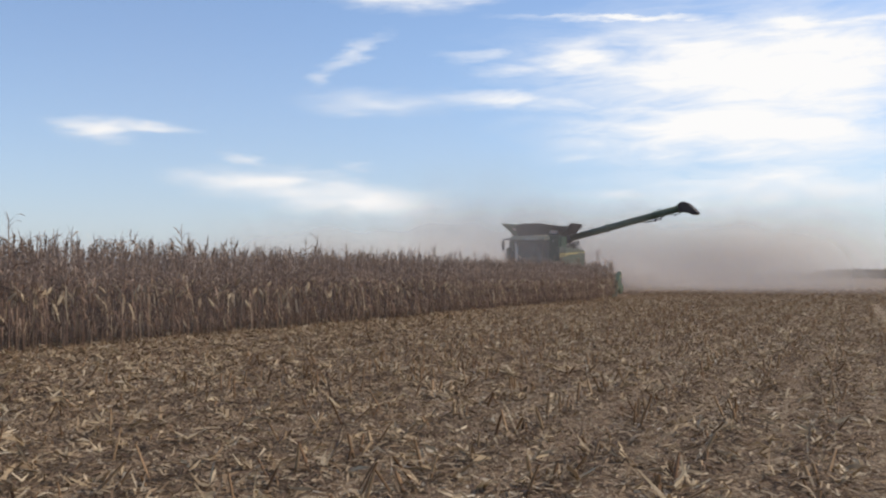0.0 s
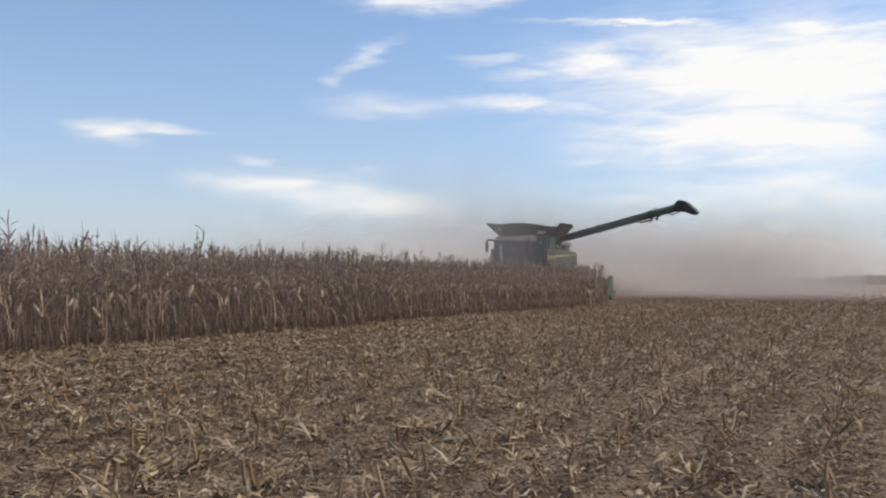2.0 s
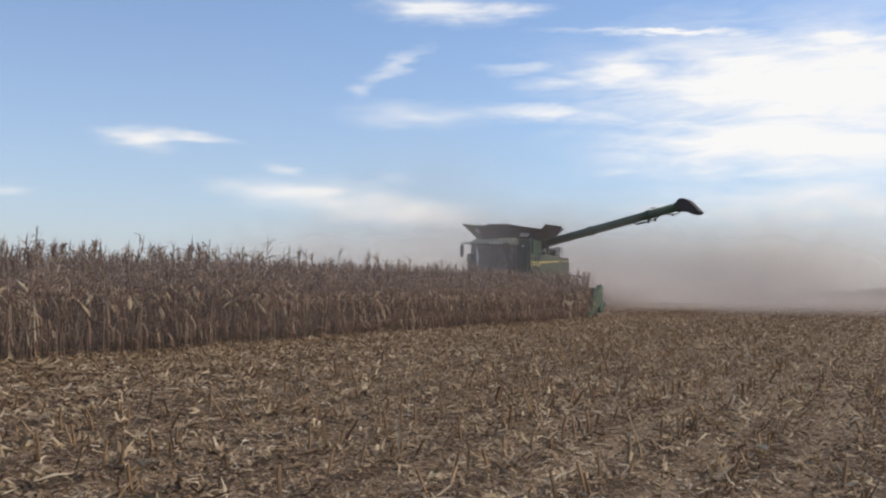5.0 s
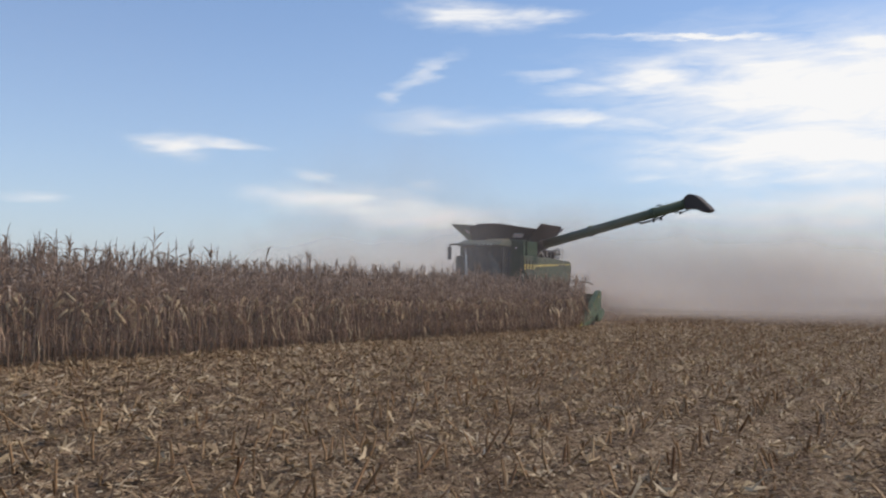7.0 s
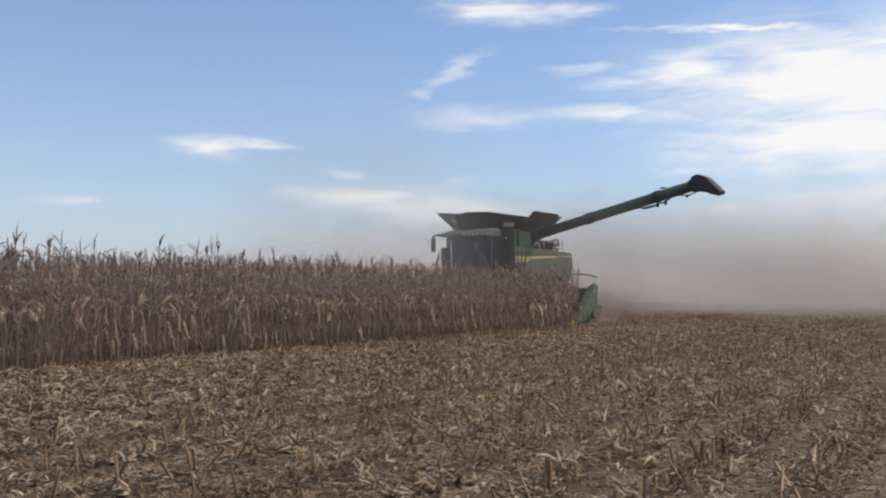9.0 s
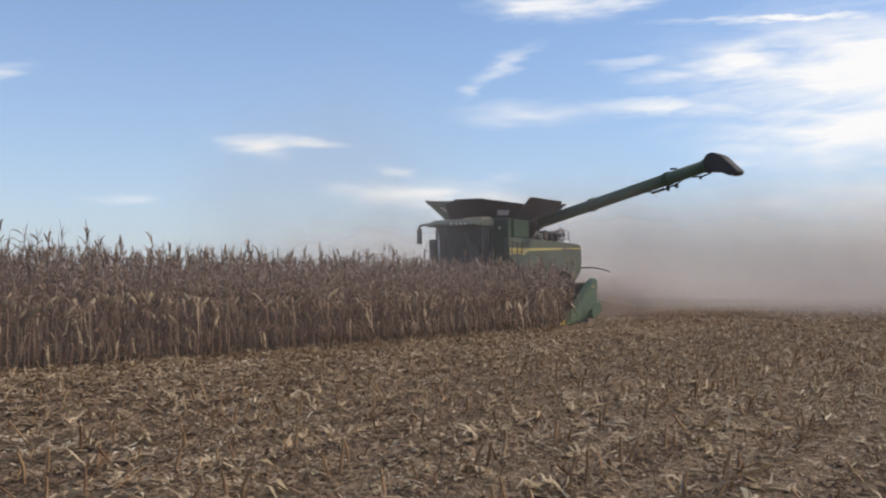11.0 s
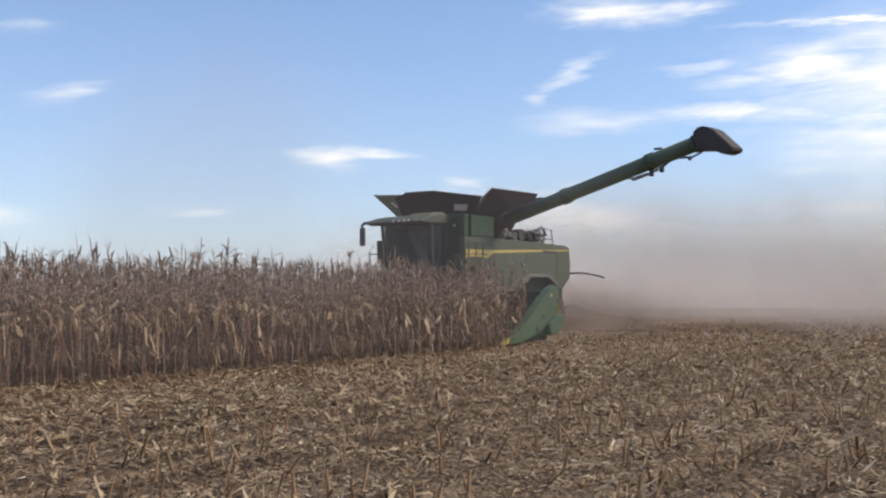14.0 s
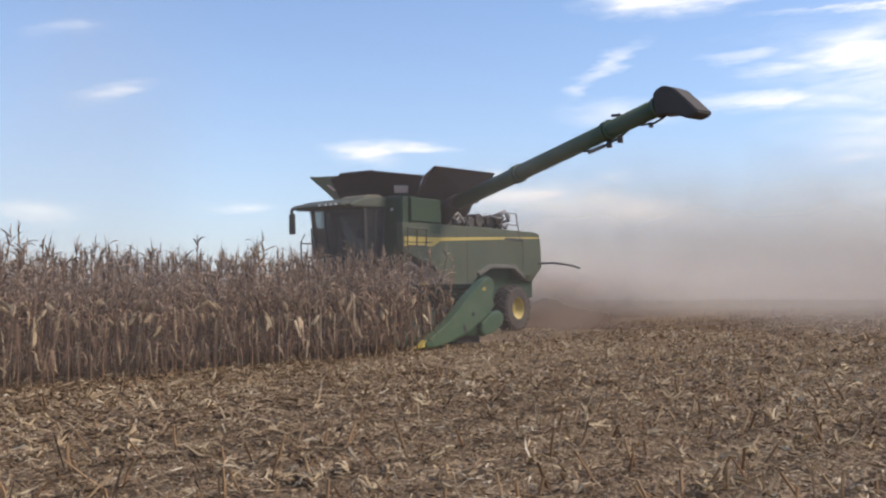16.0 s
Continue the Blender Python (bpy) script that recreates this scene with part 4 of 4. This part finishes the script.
def build_header():
    root = tagged(new("corn_header"), "wide green corn header with pointed row snouts and yellow tips", "corn header")
    root.location = (-19.04, 60.0, 0.0)
    P = lambda name, bm, mat, parent=root, label="", smooth=False: part(name, bm, mat, parent, label, smooth)
    W = 6.1
    P("back_wall", prism([(-2.85, 0.3), (-2.6, 0.3), (-2.45, 1.25), (-2.6, 1.32), (-2.75, 1.25)], "x", -W, W, 0.02), GREEN)
    P("trough", prism([(-4.0, 0.28), (-2.8, 0.25), (-2.8, 0.45), (-3.9, 0.4)], "x", -W, W, 0.01), GREEN)
    P("cross_auger", tube([(-W, -3.15, 0.72), (W, -3.15, 0.72)], 0.16, 14), STEEL)
    P("top_beam", box(-W, W, -2.8, -2.55, 1.28, 1.42, 0.03), GREEN)
    for i in range(1, 16):
        x = -W + i * 0.7625
        s = bmesh.new()
        rings = []
        for y, w, z0, z1 in ((-4.85, 0.03, 0.08, 0.16), (-4.5, 0.14, 0.1, 0.36), (-3.9, 0.24, 0.15, 0.66), (-3.3, 0.26, 0.25, 0.86), (-2.9, 0.22, 0.4, 0.9)):
            rings.append([s.verts.new((x + w * kx, y, z0 + (z1 - z0) * kz)) for kx, kz in ((-1, 0), (-0.9, 0.55), (-0.35, 1), (0.35, 1), (0.9, 0.55), (1, 0))])
        for r, t in zip(rings, rings[1:]):
            for k in range(6):
                s.faces.new((r[k], r[(k + 1) % 6], t[(k + 1) % 6], t[k]))
        s.faces.new(rings[0][::-1]), s.faces.new(rings[-1])
        bmesh.ops.recalc_face_normals(s, faces=s.faces[:])
        sn = P("snout", s, GREEN_POLY)
        P("tip", tube([(x, -5.02, 0.08), (x, -4.82, 0.12)], [0.012, 0.045], 8), YELLOW, sn, "yellow snout tip")
    for sgn in (1, -1):
        out = [(-4.76, 0.06), (-4.3, 0.09), (-3.8, 0.17), (-3.25, 0.34), (-2.9, 0.53), (-2.45, 0.77), (-2.27, 0.92), (-2.37, 1.1), (-2.27, 1.36), (-2.31, 1.5), (-2.47, 1.58), (-2.72, 1.49), (-3.28, 1.14), (-4.0, 0.6), (-4.76, 0.2)]
        fender = P("end_snout", prism(out, "x", sgn * (W - 0.12), sgn * (W + 0.10), 0.04), GREEN_POLY)
        rib = [(-4.7, 0.24), (-4.0, 0.6), (-3.28, 1.14), (-2.76, 1.46), (-2.68, 1.38), (-3.2, 1.06), (-3.92, 0.53), (-4.6, 0.2)]
        P("edge_rib", prism(rib, "x", sgn * (W + 0.07), sgn * (W + 0.125), 0.01), GREEN_POLY, fender, "raised green rib along the upper edge")
        P("gap", prism([(-3.42, 0.33), (-3.5, 0.5), (-3.44, 0.53), (-3.34, 0.36)], "x", sgn * (W + 0.05), sgn * (W + 0.108), 0.0), BLACK, fender, "black slot between the shields")
        # black block paints in the shadow between snout and drive shield
        P("shade_block", prism([(-3.7, 0.1), (-2.6, 0.1), (-2.6, 0.6), (-2.85, 0.5), (-3.3, 0.28)], "x", sgn * (W - 0.45), sgn * (W - 0.1), 0.02), BLACK, fender, "black block standing for the shadowed gap under the snout")
        lobe = [(-2.84, 0.36), (-2.72, 0.23), (-2.36, 0.29), (-2.04, 0.46), (-1.96, 0.66), (-2.14, 0.8), (-2.42, 0.76), (-2.83, 0.54)]
        P("drive_shield", prism(lobe, "x", sgn * (W - 0.05), sgn * (W + 0.14), 0.05), GREEN_POLY, fender, "rounded green chain shield")
        P("tip", prism([(-5.0, 0.07), (-4.72, 0.09), (-4.7, 0.24)], "x", sgn * (W - 0.08), sgn * (W + 0.07), 0.015), YELLOW, fender, "yellow snout tip")
        P("reflector", box(sgn * W + sgn * 0.1 - 0.015, sgn * W + sgn * 0.1 + 0.015, -2.76, -2.64, 1.26, 1.34, 0.01), YELLOW, fender, "small amber reflector")
        P("bolt", tube([(sgn * (W + 0.09), -3.1, 0.74), (sgn * (W + 0.12), -3.1, 0.74)], 0.04, 10), BLACK, fender)


build_combine()
build_header()


# ---------------------------------------------------------------- dust and distance
def dust(name, x0, x1, y, height, mat, label, wave=0.8, lean=-0.35, skirt=0.0):
    n, k = 40, 12
    vs, qs = [], []
    for j in range(k + 1):
        for i in range(n + 1):
            x, z = x0 + (x1 - x0) * i / n, height * (j / k) ** (2.0 if skirt else 1.0)
            vs.append((x, y - skirt * max(0.0, 1 - z / 1.2) ** 2 + lean * z + wave * (1.2 * math.sin(x * 0.21 + y) + 0.8 * math.sin(z * 0.5 + x * 0.1)), z - 0.05))
    for j in range(k):
        for i in range(n):
            a = j * (n + 1) + i
            qs.append((a, a + 1, a + n + 2, a + n + 1))
    ob = stuff(name, np.array(vs), np.array(qs), [mat], None, label, "dust")
    for p in ob.data.polygons:
        p.use_smooth = True
    return ob


BROWN, PALE = (0.23, 0.16, 0.118), (0.95, 0.88, 0.77)
dust("dust_cloud", -31, 0, 69.5, 3.2, dust_material("dust_wake", BROWN, 0.92, -30, -24, -18.5, -3.0, 0.0, 2.9, 0.22, rise=0.06, slope=0.15), "thick brown dust trailing behind the combine", skirt=3.0)
dust("dust_cloud", -10.4, 16, 64, 3.0, dust_material("ground_dust", (0.6, 0.5, 0.42), 0.4, -10.2, -7.5, -1.0, 12.0, 0.2, 1.7, 0.3, rise=0.55), "low dust creeping over the stubble", 0.4)
for y, top, tall in ((74, 8.0, 12.0), (79, 9.0, 13.0), (85, 10.0, 15.0)):
    dust("dust_cloud", -52, 46, y, tall, dust_material("dust_low", (0.665, 0.578, 0.50), 0.28, -36 - 0.4 * (y - 74), -26, -9, 9, 0.4, top, 0.16, rise=0.25), "billowing pale brown dust over the field")
for y, top in ((96, 10.5), (112, 12.5)):
    dust("dust_cloud", -76, 60, y, 17.0, dust_material("dust_high", PALE, 0.26, -62, -30, -9, 10, 0.6, top, 0.1), "thin pale dust drifting over the field")
dust("dust_cloud", -120, 60, 135, 17.0, dust_material("dust_far", (0.775, 0.70, 0.615), 0.88, -118, -70, -14, 9, 1.0, 13.0, 0.07), "pale distant dust haze")
dust("dust_haze", -28, -12.4, 50.5, 9.0, dust_material("haze_before_combine", (0.93, 0.84, 0.74), 0.21, -27.0, -22.0, -17.0, -12.8, 4.2, 8.8, 0.15, rise=1.2), "thin dust hanging over the standing corn", 0.15, 0.0)
veil = dust("dust_haze", 2, 66, 0, 9.0, dust_material("haze_by_corn", (0.93, 0.82, 0.74), 0.065, 3, 14, 56, 65, 3.0, 8.5, 0.12, rise=0.5), "faint dust hanging beside the standing corn", 0.0, 0.0)
veil.matrix_world = pose(-11.6, 0, 0, 0, 0, 90)
# dust thrown up beside the rear wheel
swirl = dust("dust_haze", 60, 69, 0, 4.0, dust_material("wheel_dust", (0.36, 0.275, 0.215), 0.45, 60.8, 64.6, 65.5, 69.0, 0.1, 1.9, 0.35, rise=0.12, slope=0.3), "brown dust swirling behind the rear wheel", 0.1, 0.0)
swirl.matrix_world = pose(-14.9, 0, 0, 0, 0, 90)


def far_trees():
    m = plant("far_foliage", ((0.0, (0.03, 0.035, 0.02)), (0.6, (0.07, 0.07, 0.035)), (1.0, (0.12, 0.1, 0.05))), 0.1, 0.05)
    k = 9000
    x = rng.uniform(-420, 120, k)
    crown = np.where(x > -22, 5.2, 3.6) + 0.5 * np.sin(x * 0.05) + 0.3 * np.sin(x * 0.17 + 2)
    z = rng.uniform(0, 1, k) ** 0.8 * np.maximum(crown, 1.5)
    y = 620 + rng.normal(0, 5, k)
    v = np.empty((k, 4, 3))
    a, s = rng.uniform(0, math.tau, k), rng.uniform(0.4, 1.1, k)
    for j in range(4):
        v[:, j, 0] = x + s * np.cos(a + j * 1.57)
        v[:, j, 1] = y + s * 0.5 * np.sin(a * 2 + j)
        v[:, j, 2] = np.maximum(z + s * np.sin(a + j * 1.57), 0)
    stuff("far_tree_line", v.reshape(-1, 3), np.arange(4 * k).reshape(-1, 4), [m], None, "low dark hazy belt of distant trees", "trees")


far_trees()


# ---------------------------------------------------------------- single stalks and husks on the ground
def single_pieces():
    ground = bpy.data.objects["ground"]
    r = np.random.default_rng(21)
    stubs, husks = [], []
    for k in range(6):
        v, q = pipe([(0, 0, -0.03), (0, 0, 0.09), (r.normal(0, 0.02), r.normal(0, 0.02), 0.19)], [0.013, 0.012, 0.009], 5)
        me = bpy.data.meshes.new("cut_stalk")
        me.from_pydata(v.tolist(), [], q.tolist() + [list(range(10, 15))])
        me.materials.append(STUB)
        stubs.append(me)
        pieces = []
        for j in range(7):
            a = r.normal(0, 0.7)
            o, s = np.array([math.cos(a), math.sin(a), 0]), np.array([-math.sin(a), math.cos(a), 0])
            n, up = r.uniform(0.1, 0.2), r.uniform(0.01, 0.06)
            pieces.append(strip([o * 0.01, o * n * 0.4 + [0, 0, up], o * n * 0.8 + [0, 0, up * 1.2], o * n + [0, 0, up * 0.6]], np.array([0.012, 0.03, 0.026, 0.006]) * r.uniform(0.8, 1.3), s))
        v, q = joined(pieces)
        me = bpy.data.meshes.new("torn_husk")
        me.from_pydata(v.tolist(), [], q.tolist())
        me.materials.append(LITTER)
        husks.append(me)
    for k in range(280):
        row = EDGE_X + 0.46 + ROW * int(r.integers(8, 15))
        x, y = row + r.normal(0, 0.05), r.uniform(8, 46)
        ob = new("cut_stalk", stubs[k % 6])
        ob.parent = ground
        ob.matrix_basis = pose(x, y, float(rolling(x, y)), r.normal(0, 9), r.normal(0, 9), r.uniform(0, 360))
    for k in range(240):
        x, y = r.uniform(-8, -1), r.uniform(7, 46)
        ob = new("torn_husk", husks[k % 6])
        ob.parent = ground
        ob.matrix_basis = pose(x, y, float(rolling(x, y)) + 0.012, r.normal(0, 6), r.normal(0, 6), r.uniform(0, 360))


single_pieces()
